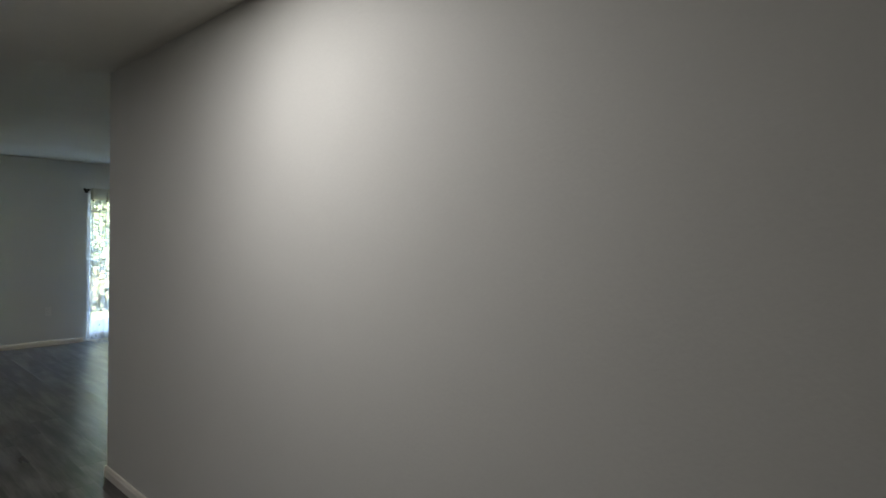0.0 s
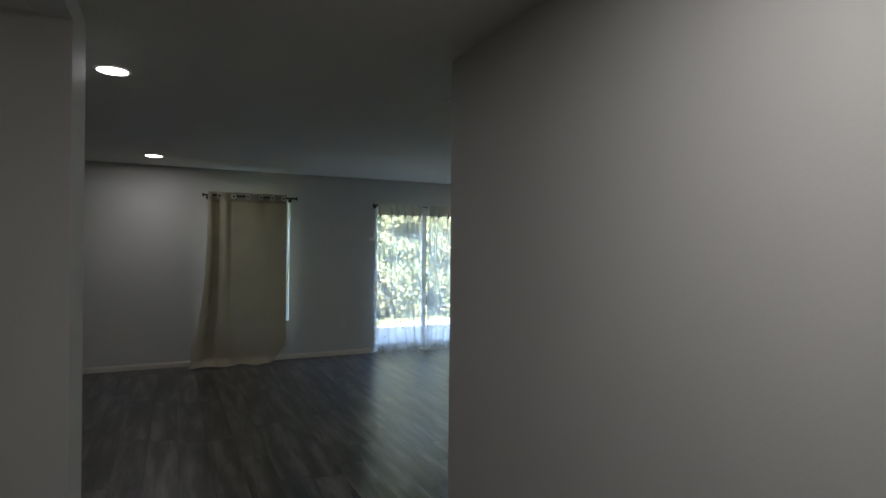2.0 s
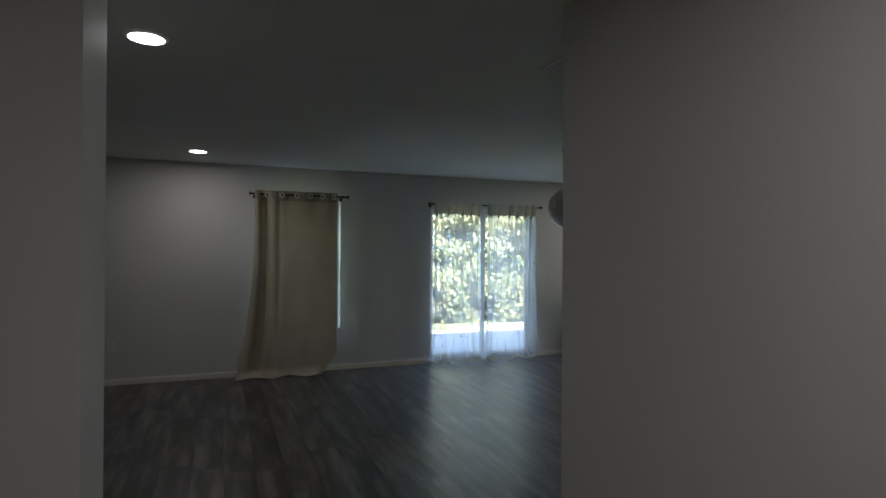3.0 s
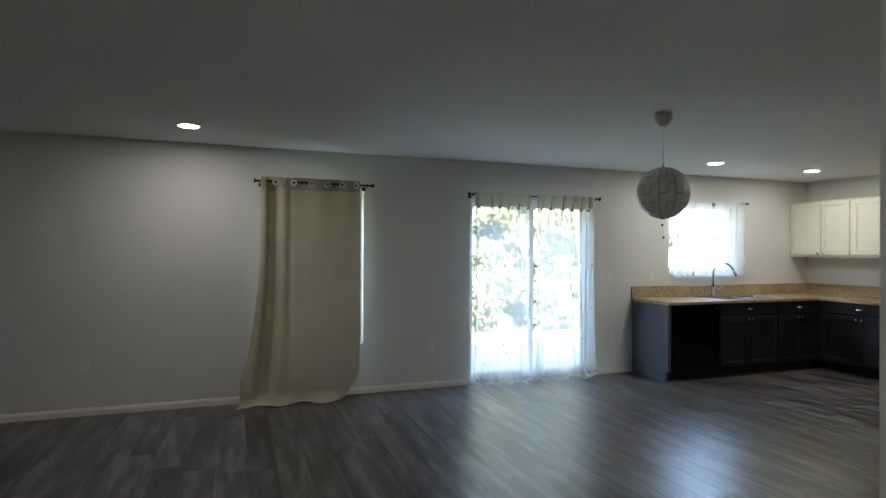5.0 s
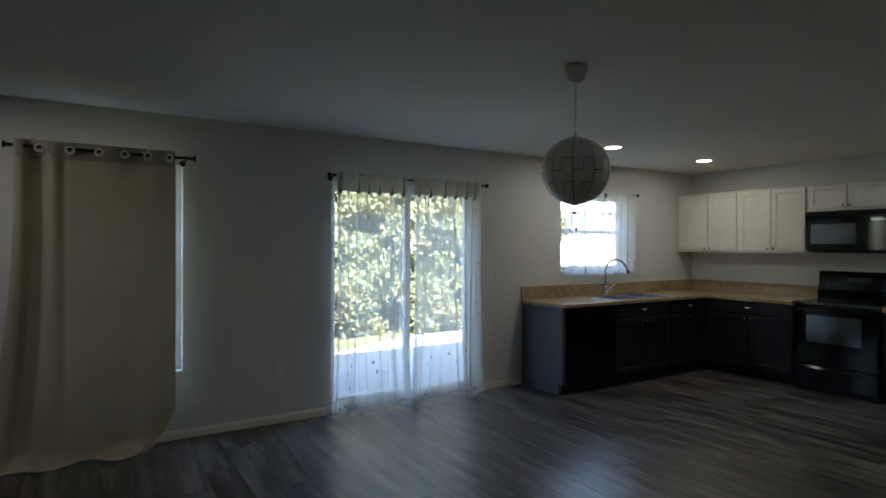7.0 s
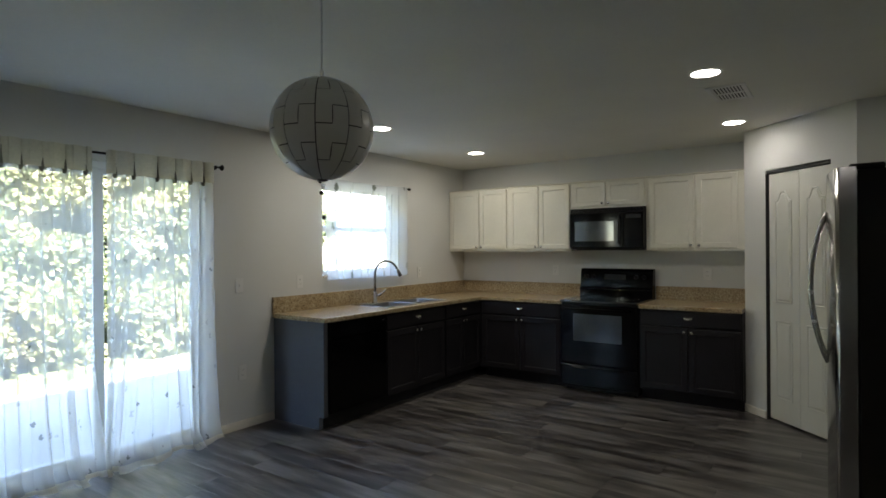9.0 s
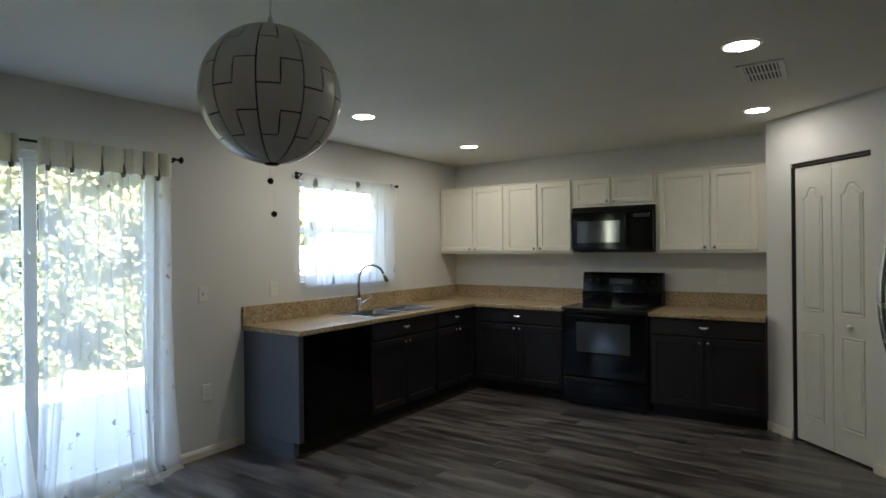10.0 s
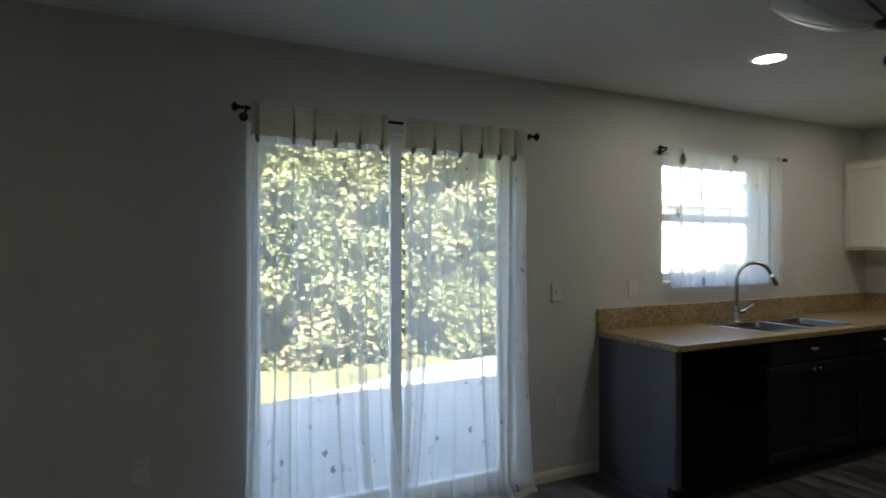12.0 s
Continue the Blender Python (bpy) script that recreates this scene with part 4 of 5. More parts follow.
def base_cabinet(M, u0, u1, depth, label, doors=2, drawer=True, pull=True, split=None):
    t = thing("base_cabinet", M @ Vector(((u0 + u1) / 2, 0, -depth / 2)), label, "kitchen cabinet", "dark base cabinets")
    boxes("body", [((u0, TOE, -depth), (u1, BTOP, 0.0), 0.001)], M_DARKCAB, t, M=M)
    boxes("toe_kick", [((u0, 0.0, -depth), (u1, TOE, -0.075))], M_DARKCAB, t, M=M)
    g = 0.012
    top = BTOP - 0.012
    if drawer:
        cab_door(M, u0 + g, u1 - g, 0.725, top, M_DARKCAB, t, "drawer_front", drawer=True, pull=pull)
        dt = 0.705
    else:
        dt = top
    if doors == 2:
        m = (u0 + u1) / 2
        cab_door(M, u0 + g, m - 0.004, TOE + 0.02, dt, M_DARKCAB, t, knob=(m - 0.032, dt - 0.035))
        cab_door(M, m + 0.004, u1 - g, TOE + 0.02, dt, M_DARKCAB, t, knob=(m + 0.032, dt - 0.035))
    elif doors == 1:
        cab_door(M, u0 + g, u1 - g, TOE + 0.02, dt, M_DARKCAB, t, knob=(u0 + 0.045, dt - 0.035))
    return t


MS = facing(0, YF, 0, 0)                 # u = x
ME = facing(XF, 0, 0, -90)               # u = -y

# end panel; the window's light on it is put into a paler colour
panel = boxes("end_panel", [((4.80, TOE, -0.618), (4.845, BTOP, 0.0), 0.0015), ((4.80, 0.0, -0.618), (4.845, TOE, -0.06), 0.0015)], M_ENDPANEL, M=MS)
tagged(panel, "slate blue end panel of the sink counter, lightened for window light", "kitchen cabinet")


def dishwasher(u0, u1):
    t = thing("dishwasher", (MS @ Vector(((u0 + u1) / 2, 0, -0.3))), "built-in glossy black dishwasher under the counter beside the end panel", "dishwasher")
    boxes("tub", [((u0 + 0.003, 0.10, -0.58), (u1 - 0.003, BTOP - 0.004, -0.03))], M_BLACKMATTE, t, M=MS)
    boxes("door", [((u0 + 0.004, 0.125, -0.03), (u1 - 0.004, 0.725, 0.018), 0.006)], M_BLACK, t, M=MS)
    cp = boxes("control_panel", [((u0 + 0.004, 0.730, -0.03), (u1 - 0.004, BTOP - 0.008, 0.022), 0.006)], M_BLACK, t, M=MS)
    boxes("badge", [((u1 - 0.07, 0.812, 0.022), (u1 - 0.025, 0.826, 0.0235), 0.0004)], M_CHROME, cp, "small silver badge", M=MS)
    boxes("toe_plate", [((u0 + 0.004, 0.0, -0.08), (u1 - 0.004, 0.095, -0.06), 0.001)], M_BLACKMATTE, t, M=MS)


dishwasher(4.845, 5.54)
base_cabinet(MS, 5.54, 6.462, 0.618, "charcoal painted sink base cabinet with a false drawer and two doors")
base_cabinet(MS, 6.464, XF - 0.002, 0.618, "charcoal painted corner base cabinet with a drawer and two doors")
boxes("corner_filler", [((XF, TOE, -0.618), (XE - 0.002, BTOP, -0.001))], M_DARKCAB, M=MS)
tagged(bpy.data.objects["corner_filler"], "hidden charcoal corner cabinet box under the counter", "kitchen cabinet")
base_cabinet(ME, -YF + 0.035, -7.352, 0.618, "charcoal painted base cabinet between the corner and the range")
boxes("filler_strip", [((-YF, TOE, -0.30), (-YF + 0.033, BTOP, -0.0005), 0.001)], M_DARKCAB, M=ME)
tagged(bpy.data.objects["filler_strip"], "charcoal painted filler strip in the cabinet corner", "kitchen cabinet")
base_cabinet(ME, -6.562, -5.68, 0.618, "charcoal painted base cabinet between the range and the pantry wall")


def worktop():
    """An L-shaped laminate top with a hole for the sink, and its upstands."""
    z0, z1 = 0.868, 0.905
    yf, xf = YF - 0.030, XF - 0.030
    sx0, sx1, sy0, sy1 = 5.68, 6.60, 8.42, 8.87
    xs, ys = (4.785, sx0, sx1, xf, XE - 0.001), (7.352, yf, sy0, sy1, YN - 0.001)
    bm = bm_new()
    grid = {(i, j): bm.verts.new((x, y, z0)) for i, x in enumerate(xs) for j, y in enumerate(ys) if j or i > 2}
    for i in range(4):
        for j in range(4):
            if (j == 0 and i < 3) or (i == 1 and j == 2):
                continue
            bm.faces.new((grid[i, j], grid[i + 1, j], grid[i + 1, j + 1], grid[i, j + 1]))
    up = bmesh.ops.extrude_face_region(bm, geom=bm.faces[:])["geom"]
    bmesh.ops.translate(bm, verts=[g for g in up if isinstance(g, bmesh.types.BMVert)], vec=(0, 0, z1 - z0))
    bmesh.ops.recalc_face_normals(bm, faces=bm.faces)
    bmesh.ops.bevel(bm, geom=[e for e in bm.edges if len(e.link_faces) == 2 and e.calc_face_angle() > 1.0], offset=0.004, segments=1, affect='EDGES')
    w = part("worktop", bm, M_LAM, None)
    tagged(w, "tan granite-look laminate L-shaped worktop on the dark cabinets", "countertop")
    w2 = boxes("worktop", [((xf, 5.68, z0), (XE - 0.001, 6.562, z1), 0.004)], M_LAM)
    tagged(w2, "short tan granite-look laminate worktop beside the range", "countertop")
    h = 1.045
    for o, a, b, l in (("backsplash", (4.785, YN - 0.02, z1), (XE - 0.021, YN - 0.0005, h), "tan laminate upstand under the kitchen window"),
                       ("backsplash", (XE - 0.02, 7.352, z1), (XE - 0.0005, YN - 0.0005, h), "tan laminate upstand behind the corner worktop"),
                       ("backsplash", (XE - 0.02, 5.68, z1), (XE - 0.0005, 6.562, h), "tan laminate upstand behind the short worktop")):
        ob = boxes(o, [(a, b, 0.003)], M_LAM)
        tagged(ob, l, "backsplash")
    # double bowl sink
    t = thing("kitchen_sink", ((sx0 + sx1) / 2, 8.645, z1), "double-bowl stainless steel drop-in sink in the laminate worktop", "sink")
    mid = 6.13
    boxes("rim", [((sx0 - 0.018, sy0 - 0.018, z1 + 0.0003), (sx1 + 0.018, sy0 + 0.012, z1 + 0.005), 0.002), ((sx0 - 0.018, sy1 - 0.075, z1 + 0.0003), (sx1 + 0.018, sy1 + 0.018, z1 + 0.005), 0.002),
                  ((sx0 - 0.018, sy0 + 0.012, z1 + 0.0003), (sx0 + 0.012, sy1 - 0.075, z1 + 0.005), 0.002), ((sx1 - 0.012, sy0 + 0.012, z1 + 0.0003), (sx1 + 0.018, sy1 - 0.075, z1 + 0.005), 0.002),
                  ((mid - 0.016, sy0 + 0.012, z1 - 0.02), (mid + 0.016, sy1 - 0.075, z1 + 0.005), 0.002)], M_STEEL, t)
    for a, b in ((sx0 + 0.012, mid - 0.016), (mid + 0.016, sx1 - 0.012)):
        y0, y1 = sy0 + 0.012, sy1 - 0.075
        bm = bm_new()
        loops = []
        for ins, z, rad in ((0.0, z1 + 0.004, 0.03), (0.004, z1 - 0.01, 0.035), (0.014, z1 - 0.15, 0.05), (0.045, z1 - 0.175, 0.06)):
            ring = []
            for cx, cy, a0 in ((b - ins - rad, y1 - ins - rad, 0), (a + ins + rad, y1 - ins - rad, 90), (a + ins + rad, y0 + ins + rad, 180), (b - ins - rad, y0 + ins + rad, 270)):
                for k in range(5):
                    q = radians(a0 + 22.5 * k)
                    ring.append(bm.verts.new((cx + rad * math.cos(q), cy + rad * math.sin(q), z)))
            loops.append(ring)
        for r0, r1 in zip(loops, loops[1:]):
            for k in range(len(r0)):
                f = bm.faces.new((r0[k], r1[k], r1[(k + 1) % len(r0)], r0[(k + 1) % len(r0)]))
                f.smooth = True
        bm.faces.new(loops[-1])
        bowl = part("bowl", bm, M_STEELBOWL, t, recalc=False)
        bm = bm_new()
        lathe(bm, [(0.0, 0.001), (0.02, 0.001), (0.04, 0.004), (0.044, 0.001)], Matrix.Translation(((a + b) / 2, (y0 + y1) / 2, z1 - 0.175)), 20)
        part("drain", bm, M_CHROME, bowl, "round drain strainer")


worktop()


def faucet():
    x, y, z = 5.955, 8.845, 0.908
    t = thing("faucet", (x, y, z), "brushed steel gooseneck pull-down faucet with a side lever behind the sink", "faucet")
    K = Matrix.Translation((x, y, z))
    bm = bm_new()
    lathe(bm, [(0.0, 0.0), (0.032, 0.0), (0.031, 0.008), (0.024, 0.014), (0.022, 0.10), (0.019, 0.115), (0.0, 0.116)], K, 20)
    part("base", bm, M_STEEL, t)
    bm = bm_new()
    d = Vector((0.88, -0.48, 0)).normalized()
    pts = [(x, y, z + 0.10), (x, y, z + 0.20), (x, y, z + 0.29)]
    R = 0.125
    for k in range(1, 15):
        a = math.pi * k / 16
        c = Vector((x, y, z + 0.29)) + d * R
        pts.append(tuple(c - d * R * math.cos(a) + Vector((0, 0, R * 1.05 * math.sin(a)))))
    tube(bm, pts, 0.0125, 12)
    part("spout", bm, M_STEEL, t)
    e = Vector(pts[-1])
    dd = (e - Vector(pts[-2])).normalized()
    bm = bm_new()
    tube(bm, [e, e + dd * 0.03, e + dd * 0.075, e + dd * 0.085], [0.015, 0.017, 0.021, 0.018], 14)
    part("spray_head", bm, M_STEEL, t)
    bm = bm_new()
    s = Vector((0.7, -0.7, 0))
    p = Vector((x, y, z + 0.075))
    tube(bm, [p + s * 0.018, p + s * 0.045, p + s * 0.09 + Vector((0, 0, 0.035)), p + s * 0.115 + Vector((0, 0, 0.062))], [0.013, 0.012, 0.006, 0.005], 10)
    part("lever", bm, M_STEEL, t)


faucet()


def upper_cabinet(y0, y1, z0, z1, label, split, wide=0.02):
    depth = 0.315
    M = facing(XE - 0.002 - depth, 0, 0, -90)
    t = thing("upper_cabinet", (XE - depth / 2, (y0 + y1) / 2, z0), label, "kitchen cabinet", "cream upper cabinets")
    u0, u1 = -y0, -y1
    boxes("body", [((u0 + 0.0005, z0, -depth), (u1 - 0.0005, z1, 0.0), 0.001)], M_WHITECAB, t, M=M)
    boxes("bottom_lip", [((u0 + 0.0005, z0 - 0.006, -depth), (u1 - 0.0005, z0 - 0.0005, 0.004), 0.001)], M_WHITECAB, t, M=M)
    boxes("top_moulding", [((u0 + 0.0005, z1 + 0.0005, -depth), (u1 - 0.0005, z1 + 0.014, 0.012), 0.004)], M_WHITECAB, t, M=M)
    s = -split
    r = 0.05 if z1 - z0 > 0.4 else 0.045
    cab_door(M, u0 + wide, s - wide * 0.3, z0 + 0.02, z1 - 0.012, M_WHITECAB, t, knob=(s - wide * 0.3 - 0.028, z0 + 0.046), rail=r)
    cab_door(M, s + wide * 0.3, u1 - wide * (2.2 if wide > 0.03 else 1), z0 + 0.02, z1 - 0.012, M_WHITECAB, t, knob=(s + wide * 0.3 + 0.028, z0 + 0.046), rail=r)


UZ, UT = 1.420, 2.145
upper_cabinet(YN - 0.002, 8.135, UZ, UT, "cream painted two-door wall cabinet in the kitchen corner", 8.525)
upper_cabinet(8.135, 7.362, UZ, UT, "cream painted two-door wall cabinet beside the microwave", 7.745)
upper_cabinet(7.362, 6.572, 1.870, UT, "short cream painted two-door wall cabinet over the microwave", 6.980)
upper_cabinet(6.572, 5.678, UZ, UT, "cream painted wall cabinet with two wide doors by the pantry", 6.115, 0.034)


def microwave():
    y0, y1, z0, z1, d = 7.352, 6.580, 1.432, 1.862, 0.39
    M = facing(XE - 0.002 - d, 0, 0, -90)
    t = thing("microwave", (XE - d / 2, (y0 + y1) / 2, z0), "black over-the-range microwave under the short wall cabinet", "microwave")
    u0, u1 = -y0, -y1
    boxes("body", [((u0, z0, -d), (u1, z1, -0.03), 0.003)], M_BLACKMATTE, t, M=M)
    door = boxes("door", [((u0, z0 + 0.02, -0.03), (u0 + 0.57, z1 - 0.055, 0.0), 0.005)], M_BLACK, t, M=M)
    boxes("door_window", [((u0 + 0.055, z0 + 0.085, 0.0), (u0 + 0.475, z1 - 0.14, 0.002), 0.0008)], M_MESHGLASS, door, "dark grey mesh window", M=M)
    bm = bm_new()
    uh = u0 + 0.535
    tube(bm, [M @ Vector((uh, z0 + 0.055, 0.0)), M @ Vector((uh, z0 + 0.075, 0.032)), M @ Vector((uh, (z0 + z1) / 2, 0.036)), M @ Vector((uh, z1 - 0.105, 0.032)), M @ Vector((uh, z1 - 0.085, 0.0))], 0.009, 10)
    part("handle", bm, M_BLACK, door, "glossy black bar handle")
    cp = boxes("control_panel", [((u0 + 0.574, z0 + 0.02, -0.03), (u1, z1 - 0.055, -0.001), 0.004)], M_BLACK, t, M=M)
    boxes("display", [((u0 + 0.60, z1 - 0.115, -0.001), (u1 - 0.025, z1 - 0.08, 0.0005), 0.0003)], M_MESHGLASS, cp, M=M)
    bm = bm_new()
    for r in range(5):
        for c in range(3):
            box(bm, (u0 + 0.604 + c * 0.048, z0 + 0.05 + r * 0.038, -0.001), (u0 + 0.642 + c * 0.048, z0 + 0.076 + r * 0.038, 0.0004), 0.0003, M)
    part("keypad", bm, M_BLACK, cp)
    boxes("vent_grille", [((u0, z1 - 0.052 + k * 0.0125, -0.03), (u1, z1 - 0.045 + k * 0.0125, -0.004 - 0.002 * k), 0.001) for k in range(4)], M_BLACKMATTE, t, M=M)
    boxes("bottom_vent", [((u0 + 0.05, z0 - 0.010, -0.30), (u1 - 0.05, z0 - 0.0005, -0.06), 0.002)], M_BLACKMATTE, t, M=M)


microwave()


def cooking_range():
    y0, y1 = 7.348, 6.566
    xf = XF - 0.055
    M = facing(xf, 0, 0, -90)
    u0, u1 = -y0, -y1
    d = XE - xf - 0.012
    t = thing("electric_range", ((xf + XE) / 2, (y0 + y1) / 2, 0), "black freestanding electric range with a glass cooktop between the dark cabinets", "range")
    boxes("body", [((u0 + 0.002, 0.03, -d), (u1 - 0.002, 0.895, -0.045), 0.002)], M_BLACKMATTE, t, M=M)
    boxes("cooktop", [((u0, 0.896, -d), (u1, 0.918, 0.004), 0.005)], M_GLASSBLACK, t, "glossy black glass cooktop", M=M)
    for u, w, r in ((0.20, -0.17, 0.115), (0.57, -0.17, 0.09), (0.20, -0.45, 0.09), (0.57, -0.45, 0.115)):
        bm = bm_new()
        K = M @ Matrix.Translation((u0 + u, 0.9183, w)) @ Matrix.Rotation(-math.pi / 2, 4, 'X')
        lathe(bm, [(r - 0.003, 0.0), (r - 0.003, 0.0006), (r, 0.0006), (r, 0.0)], K, 32)
        part("burner_ring", bm, M_MESHGLASS, t, "thin grey burner ring")
    door = boxes("oven_door", [((u0 + 0.004, 0.285, -0.044), (u1 - 0.004, 0.872, 0.0), 0.008)], M_BLACK, t, M=M)
    boxes("oven_window", [((u0 + 0.145, 0.512, 0.0), (u1 - 0.145, 0.785, 0.002), 0.0008)], M_MESHGLASS, door, "grey reflective oven window", M=M)

    def bar(name, z, parent, mat, reach=0.042):
        bm = bm_new()
        tube(bm, [M @ Vector((u0 + 0.06, z, 0.0)), M @ Vector((u0 + 0.075, z, reach)), M @ Vector(((u0 + u1) / 2, z + 0.004, reach + 0.006)), M @ Vector((u1 - 0.075, z, reach)), M @ Vector((u1 - 0.06, z, 0.0))], 0.012, 12)
        part(name, bm, mat, parent, "glossy black bar handle")
    bar("handle", 0.838, door, M_BLACK)
    dr = boxes("storage_drawer", [((u0 + 0.004, 0.065, -0.044), (u1 - 0.004, 0.270, -0.002), 0.008)], M_BLACK, t, M=M)
    boxes("drawer_grip", [((u0 + 0.13, 0.232, -0.002), (u1 - 0.13, 0.252, 0.020), 0.006)], M_BLACK, dr, M=M)
    boxes("foot_rail", [((u0 + 0.03, 0.0, -d + 0.03), (u1 - 0.03, 0.03, -0.09))], M_BLACKMATTE, t, M=M)
    # backguard with a sloped face
    bm = bm_new()
    prof = [(-d, 0.918), (-d + 0.115, 0.918), (-d + 0.119, 0.985), (-d + 0.127, 0.996), (-d + 0.127, 1.006), (-d + 0.117, 1.018), (-d + 0.1015, 1.026), (-d + 0.082, 1.195), (-d + 0.06, 1.222), (-d, 1.222)]
    a = [bm.verts.new(M @ Vector((u0 + 0.002, z, w))) for w, z in prof]
    b = [bm.verts.new(M @ Vector((u1 - 0.002, z, w))) for w, z in prof]
    for k in range(len(prof)):
        j = (k + 1) % len(prof)
        bm.faces.new((a[k], a[j], b[j], b[k]))
    bm.faces.new(a[::-1])
    bm.faces.new(b)
    guard = part("backguard", bm, M_BLACK, t)
    slope = M @ Matrix.Translation((0, 1.115, -d + 0.0915)) @ Matrix.Rotation(radians(-6.4), 4, 'X')
    for u in (0.075, 0.155, 0.61, 0.69):
        bm = bm_new()
        K = slope @ Matrix.Translation((u0 + u, 0.02, 0.001))
        lathe(bm, [(0.0, 0.026), (0.016, 0.025), (0.021, 0.018), (0.023, 0.0)], K, 18)
        box(bm, (-0.0025, -0.018, 0.022), (0.0025, 0.018, 0.030), 0.001, K)
        part("control_knob", bm, M_BLACKMATTE, guard, "round black burner knob")
    boxes("clock_panel", [((u0 + 0.27, -0.01, 0.0), (u0 + 0.50, 0.045, 0.002), 0.0008)], M_MESHGLASS, guard, "dark clock display", M=slope)


cooking_range()


# ---- refrigerator ----
def refrigerator():
    x0, x1, yb, yf, z1 = 4.515, 5.425, 4.08, 4.915, 1.775
    t = thing("refrigerator", ((x0 + x1) / 2, (yb + yf) / 2, 0), "side-by-side stainless steel refrigerator with dark sides and bowed handles", "refrigerator")
    boxes("cabinet_body", [((x0, yb, 0.03), (x1, yf, z1 - 0.012), 0.006)], M_FRIDGESIDE, t)
    for hx in (x0 + 0.01, x1 - 0.12):
        boxes("hinge_cover", [((hx, yf - 0.09, z1 - 0.012), (hx + 0.11, yf + 0.03, z1 + 0.012), 0.006)], M_BLACKMATTE, t)
    boxes("toe_grille", [((x0 + 0.01, yf - 0.05, 0.0), (x1 - 0.01, yf + 0.01, 0.07), 0.004)], M_BLACKMATTE, t)
    mid = x0 + 0.40

    def door(a, b):
        bm = bm_new()
        n = 14
        rings = []
        for k in range(n + 1):
            q = k / n
            u = 0.5 - 0.5 * math.cos(math.pi * q)
            x = a + (b - a) * u
            e = min(u, 1 - u)
            y = yf + 0.074 + 0.042 * math.sin(math.pi * (x - x0) / (x1 - x0)) - 0.012 * max(0, 1 - e / 0.04) ** 2
            rings.append([bm.verts.new((x, yf + 0.004, 0.075)), bm.verts.new((x, y, 0.075)), bm.verts.new((x, y, z1)), bm.verts.new((x, yf + 0.004, z1))])
        for r0, r1 in zip(rings, rings[1:]):
            for k in range(4):
                f = bm.faces.new((r0[k], r1[k], r1[(k + 1) % 4], r0[(k + 1) % 4]))
                f.smooth = k == 1
        bm.faces.new(rings[0])
        bm.faces.new(rings[-1][::-1])
        return part("door", bm, M_STEELSMOOTH, t)
    d1, d2 = door(x0, mid - 0.003), door(mid + 0.003, x1)
    for d, x in ((d1, mid - 0.045), (d2, mid + 0.045)):
        bm = bm_new()
        pts = []
        for k in range(17):
            q = k / 16
            pts.append((x, yf + 0.110 + 0.068 * max(0.0, math.sin(math.pi * q)) ** 0.8, 0.91 + 0.70 * q))
        tube(bm, pts, 0.0105, 12)
        part("handle", bm, M_STEEL, d, "bowed steel bar handle")


refrigerator()


# ---- outdoors ----
G = -0.12
bm = bm_new()
vs = [bm.verts.new(p) for p in ((-400, -400, G), (400, -400, G), (400, 400, G), (-400, 400, G))]
bm.faces.new(vs)
part("ground", bm, M_GRASS, None, "sunlit mown lawn", "structure", recalc=False)
bm = bm_new()
outline = [(0.5, 9.18), (9.5, 9.18), (9.5, 13.15), (6.9, 13.05), (5.4, 12.85), (4.85, 12.62), (4.2, 12.22), (3.4, 11.95), (2.5, 11.65), (1.2, 11.3), (0.5, 11.0)]
lo = [bm.verts.new((x, y, G - 0.02)) for x, y in outline]
hi = [bm.verts.new((x, y, G + 0.035)) for x, y in outline]
bm.faces.new(hi)
for k in range(len(outline)):
    j = (k + 1) % len(outline)
    bm.faces.new((lo[k], lo[j], hi[j], hi[k]))
part("patio_slab", bm, M_CONCRETE, None, "pale poured concrete patio slab", "structure")
boxes("foundation", [((-4.54, -1.74, G - 0.05), (XE + T, YN + 0.2, -0.012))], M_CONCRETE, kind="structure", label="concrete foundation slab")


def roof():
    bm = bm_new()
    ye, ze = YN + 0.2 + 0.46, 2.60
    rise = math.tan(radians(20))
    yr = 3.6
    zr = ze + (ye - yr) * rise
    y2 = -2.3
    z2 = zr - (yr - y2) * rise
    x0, x1 = -5.1, 8.5
    prof = [(ye, ze), (ye, ze + 0.14), (yr, zr + 0.14), (y2, z2 + 0.14), (y2, z2), (yr, zr)]
    a = [bm.verts.new((x0, y, z)) for y, z in prof]
    b = [bm.verts.new((x1, y, z)) for y, z in prof]
    for k in range(len(prof)):
        j = (k + 1) % len(prof)
        bm.faces.new((a[k], b[k], b[j], a[j]))
    for side in (a, b):
        bm.faces.new((side[0], side[1], side[2], side[5]))
        bm.faces.new((side[5], side[2], side[3], side[4]))
    part("roof", bm, M_SHINGLE, None, "grey shingle roof with an overhanging eave", "structure")
    boxes("soffit", [((x0, YN + 0.201, 2.57), (x1, ye - 0.01, 2.598))], M_VINYL, kind="structure", label="white eave soffit")


roof()


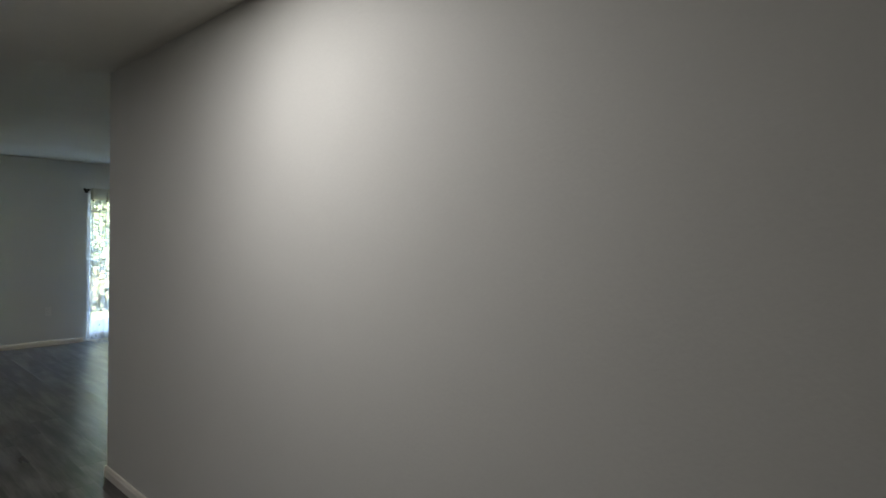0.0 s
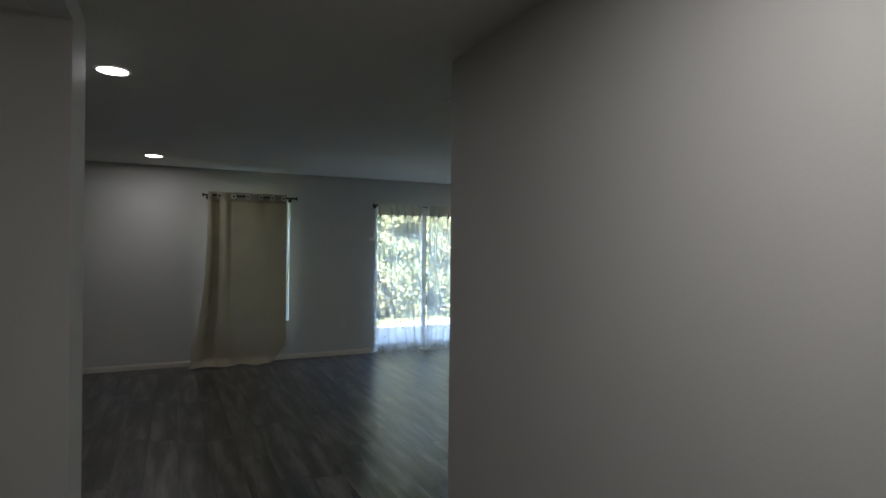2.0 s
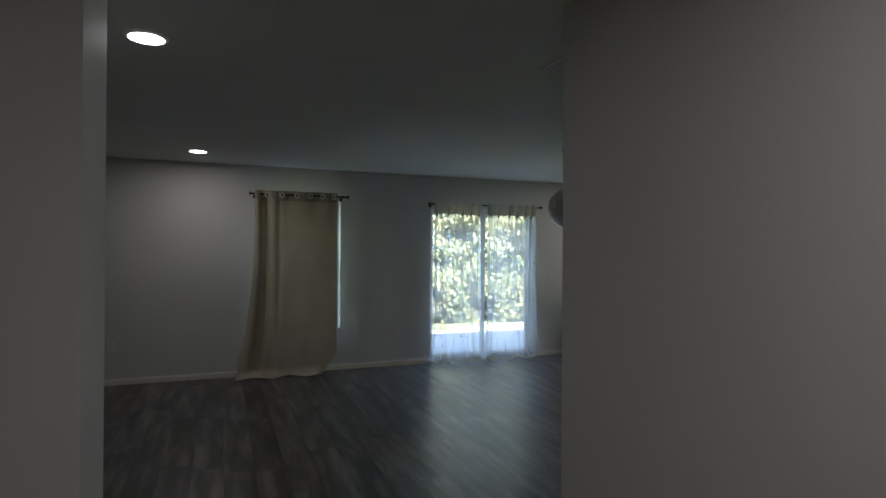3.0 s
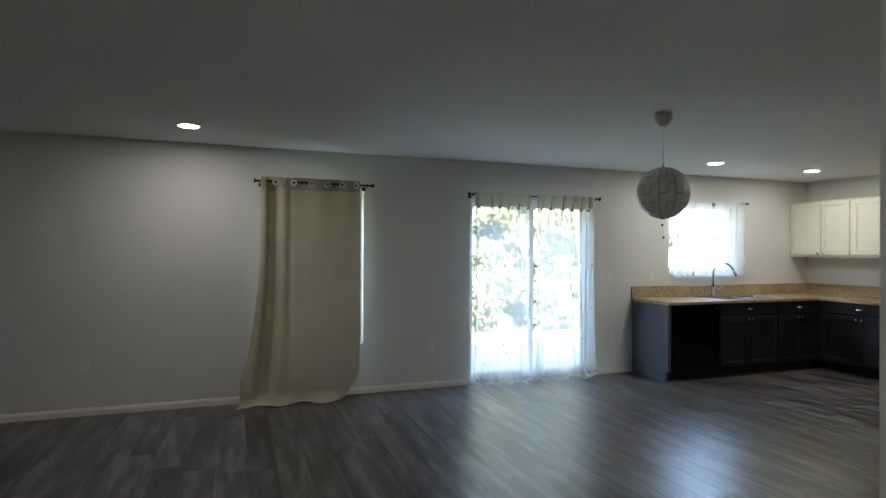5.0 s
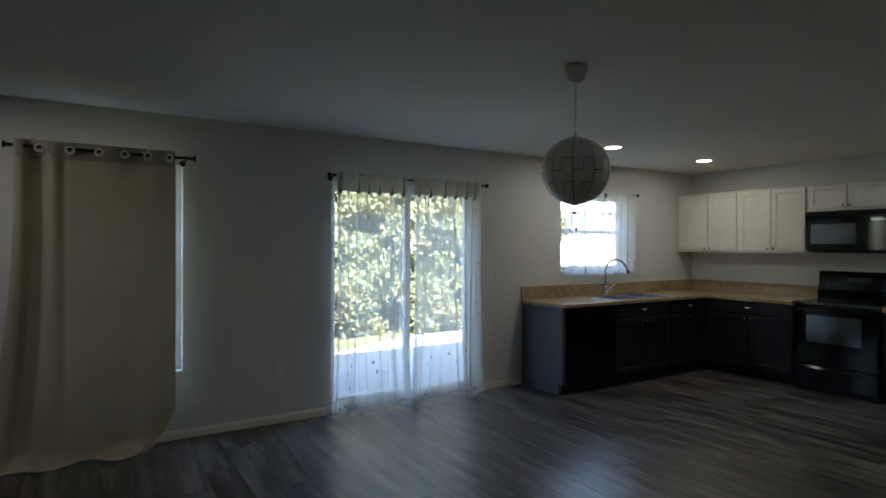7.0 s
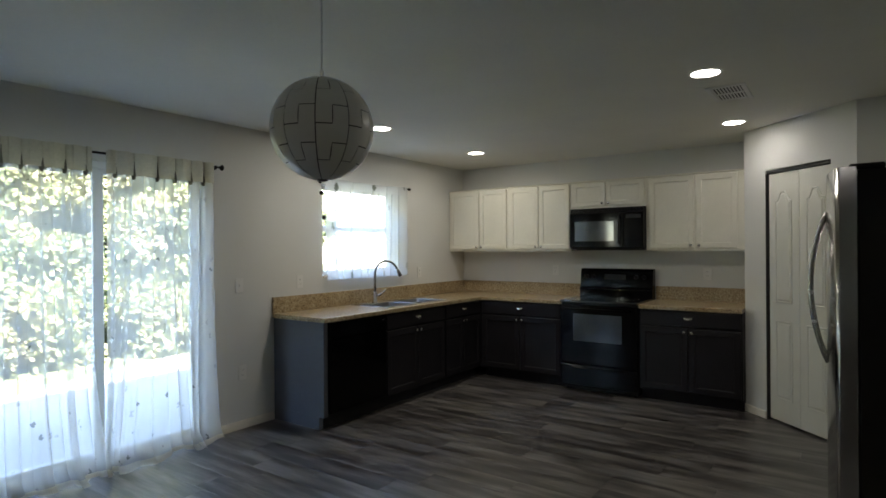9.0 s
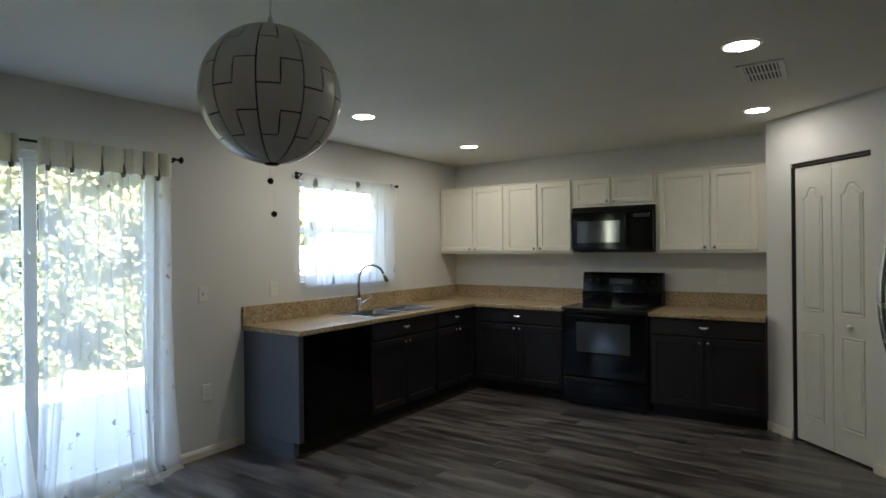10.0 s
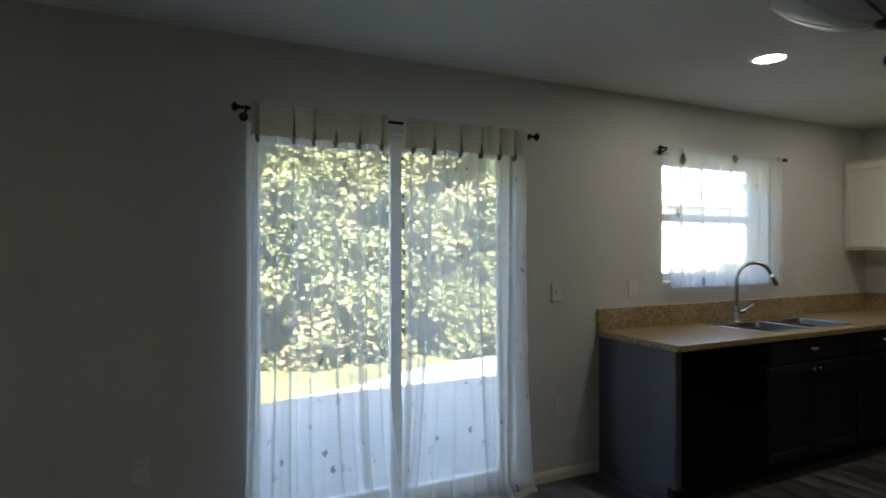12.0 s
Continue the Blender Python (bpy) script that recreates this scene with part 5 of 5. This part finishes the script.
def hedge(name, x0, x1, yc, height, thick, n, seed, label):
    t = thing(name, ((x0 + x1) / 2, yc, G), label, "hedge")
    rng = np.random.default_rng(seed)

    def surf(x, z):
        p = Vector((x * 0.7, z * 0.8, seed))
        return noise.noise(p) * 0.45 + noise.noise(p * 3.1) * 0.18
    # solid core; its dark green stands for the shade deep between leaves
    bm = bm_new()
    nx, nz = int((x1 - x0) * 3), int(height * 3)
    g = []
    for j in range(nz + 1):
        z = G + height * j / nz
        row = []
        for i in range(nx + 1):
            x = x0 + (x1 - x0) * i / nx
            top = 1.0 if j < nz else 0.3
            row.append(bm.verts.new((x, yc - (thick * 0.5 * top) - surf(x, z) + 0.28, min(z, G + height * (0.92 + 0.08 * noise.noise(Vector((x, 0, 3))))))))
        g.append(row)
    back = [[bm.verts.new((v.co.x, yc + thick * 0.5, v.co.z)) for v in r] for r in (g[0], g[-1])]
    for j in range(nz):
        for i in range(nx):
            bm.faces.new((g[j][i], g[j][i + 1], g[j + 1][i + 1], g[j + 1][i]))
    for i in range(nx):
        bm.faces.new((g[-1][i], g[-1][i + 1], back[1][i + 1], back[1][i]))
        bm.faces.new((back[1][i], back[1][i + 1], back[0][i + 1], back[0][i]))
    part("dark_core", bm, M_CORE, t, "solid dark core in place of the shade between the leaves")
    # leaves: folded quads, scattered in clumps over the front and the top
    clumps = max(40, int((x1 - x0) * height * 9))
    cx = rng.uniform(x0, x1, clumps)
    cz = rng.uniform(0.05, height + 0.25, clumps)
    k = rng.integers(0, clumps, n)
    px = cx[k] + rng.normal(0, 0.13, n)
    pz = cz[k] + rng.normal(0, 0.12, n)
    pz = np.abs(pz)
    bulge = rng.uniform(0.0, 0.42, clumps)[k]
    py = np.array([yc - thick * 0.5 - surf(a, G + b) for a, b in zip(px, pz)]) + 0.18 - bulge + rng.normal(0, 0.07, n)
    size = rng.uniform(0.024, 0.056, n)
    d1 = rng.normal(0, 1, (n, 3))
    d1[:, 2] -= 0.4
    d1 /= np.linalg.norm(d1, axis=1)[:, None]
    nn = rng.normal(0, 0.42, (n, 3)) + np.array((0.0, -0.8, 0.6))
    d2 = np.cross(d1, nn)
    d2 /= np.linalg.norm(d2, axis=1)[:, None]
    c = np.stack([px, py, G + pz], 1)
    s = size[:, None]
    v = np.stack([c - d1 * s, c + d2 * s * 0.7, c + d1 * s, c - d2 * s * 0.7], 1).reshape(-1, 3)
    v -= np.array(t.location)
    me = bpy.data.meshes.new("foliage")
    me.from_pydata(v.tolist(), [], np.arange(4 * n).reshape(-1, 4).tolist())
    me.materials.append(M_LEAF)
    ob = new("foliage", me)
    ob.parent = t
    tagged(ob, "glossy green and yellow-green leaves", kind="stuff")


hedge("hedge", -8.0, 9.4, 14.0, 4.6, 1.1, 240000, 5, "tall dense green hedge behind the patio and the lawn strip")
hedge("hedge", 9.9, 19.0, 17.6, 0.95, 0.7, 12000, 9, "low green shrubs in front of the neighbouring house")


def neighbour_house():
    t = thing("neighbour_house", (17, 23, G), "pale stucco neighbouring house with a grey shingle roof", "house")
    x0, x1, y0, y1, h = 10.5, 25.0, 19.0, 29.0, 2.75
    boxes("wall", [((x0, y0, G), (x1, y1, h))], M_STUCCO, t)
    bm = bm_new()
    o, r = 0.5, 1.4
    a = [bm.verts.new(p) for p in ((x0 - o, y0 - o, h), (x1 + o, y0 - o, h), (x1 + o, y1 + o, h), (x0 - o, y1 + o, h))]
    b = [bm.verts.new(p) for p in ((x0 + 4.5, (y0 + y1) / 2, h + r), (x1 - 4.5, (y0 + y1) / 2, h + r))]
    bm.faces.new((a[0], a[1], b[1], b[0]))
    bm.faces.new((a[1], a[2], b[1]))
    bm.faces.new((a[2], a[3], b[0], b[1]))
    bm.faces.new((a[3], a[0], b[0]))
    bm.faces.new(a[::-1])
    part("roof", bm, M_SHINGLE, t)
    for x in (20.0, 22.5):
        w = boxes("window", [((x, y0 - 0.04, 0.9), (x + 1.3, y0 - 0.001, 2.1), 0.01)], M_VINYL, t)
        boxes("pane", [((x + 0.07, y0 - 0.05, 0.97), (x + 1.23, y0 - 0.041, 2.03))], M_GLASSBLACK, w)


neighbour_house()


# ---- floor ----
boxes("floor", [((-4.4, 3.87, -0.0115), (XE, YN, -0.0065)), ((-2.4, -1.6, -0.0115), (XH, 3.8695, -0.0065))], M_SLOT, kind="structure", label="grey wood-look vinyl plank floor")
floor_ob = bpy.data.objects["floor"]
PW, PL = 0.196, 1.22
plank_mesh = {}


def plank_bm(bm, x, y, w, l):
    c, d, z0 = 0.0007, 0.0005, -0.0064
    a = [bm.verts.new((x + i, y + j, z0)) for i, j in ((0, 0), (w, 0), (w, l), (0, l))]
    b = [bm.verts.new((x + i, y + j, -d)) for i, j in ((0, 0), (w, 0), (w, l), (0, l))]
    t = [bm.verts.new((x + i, y + j, 0)) for i, j in ((c, c), (w - c, c), (w - c, l - c), (c, l - c))]
    for r0, r1 in ((a, b), (b, t)):
        for k in range(4):
            bm.faces.new((r0[k], r0[(k + 1) % 4], r1[(k + 1) % 4], r1[k]))
    bm.faces.new(t)


rest = bm_new()
rng = random.Random(4)
row, x = 0, -4.4
while x < XE - 0.01:
    w = min(PW, XE - x)
    spans = []
    if x + w > -2.4 and x < XH:
        spans.append((-1.6, YN))
    else:
        spans.append((3.87, YN))
    for y0, y1 in spans:
        y = y0 - rng.uniform(0.1, 1.1)
        while y < y1 - 0.02:
            a, b = max(y, y0), min(y + PL, y1)
            if b - a > 0.02:
                if x > -1.3 and (y > 2.4 or x > -0.35):
                    key = (round(w - 0.0006, 3), round(b - a - 0.0006, 3))
                    if key not in plank_mesh:
                        pm = bm_new()
                        plank_bm(pm, 0, 0, w - 0.0006, b - a - 0.0006)
                        me = bpy.data.meshes.new("plank")
                        pm.to_mesh(me)
                        pm.free()
                        me.materials.append(M_FLOOR)
                        plank_mesh[key] = me
                    p = new("plank", plank_mesh[key])
                    p.parent = floor_ob
                    p.location = (x, a, 0)
                else:
                    plank_bm(rest, x, a, w - 0.0006, b - a - 0.0006)
            y += PL
    x += PW
    row += 1
part("planks", rest, M_FLOOR, floor_ob, "", "stuff", recalc=False)
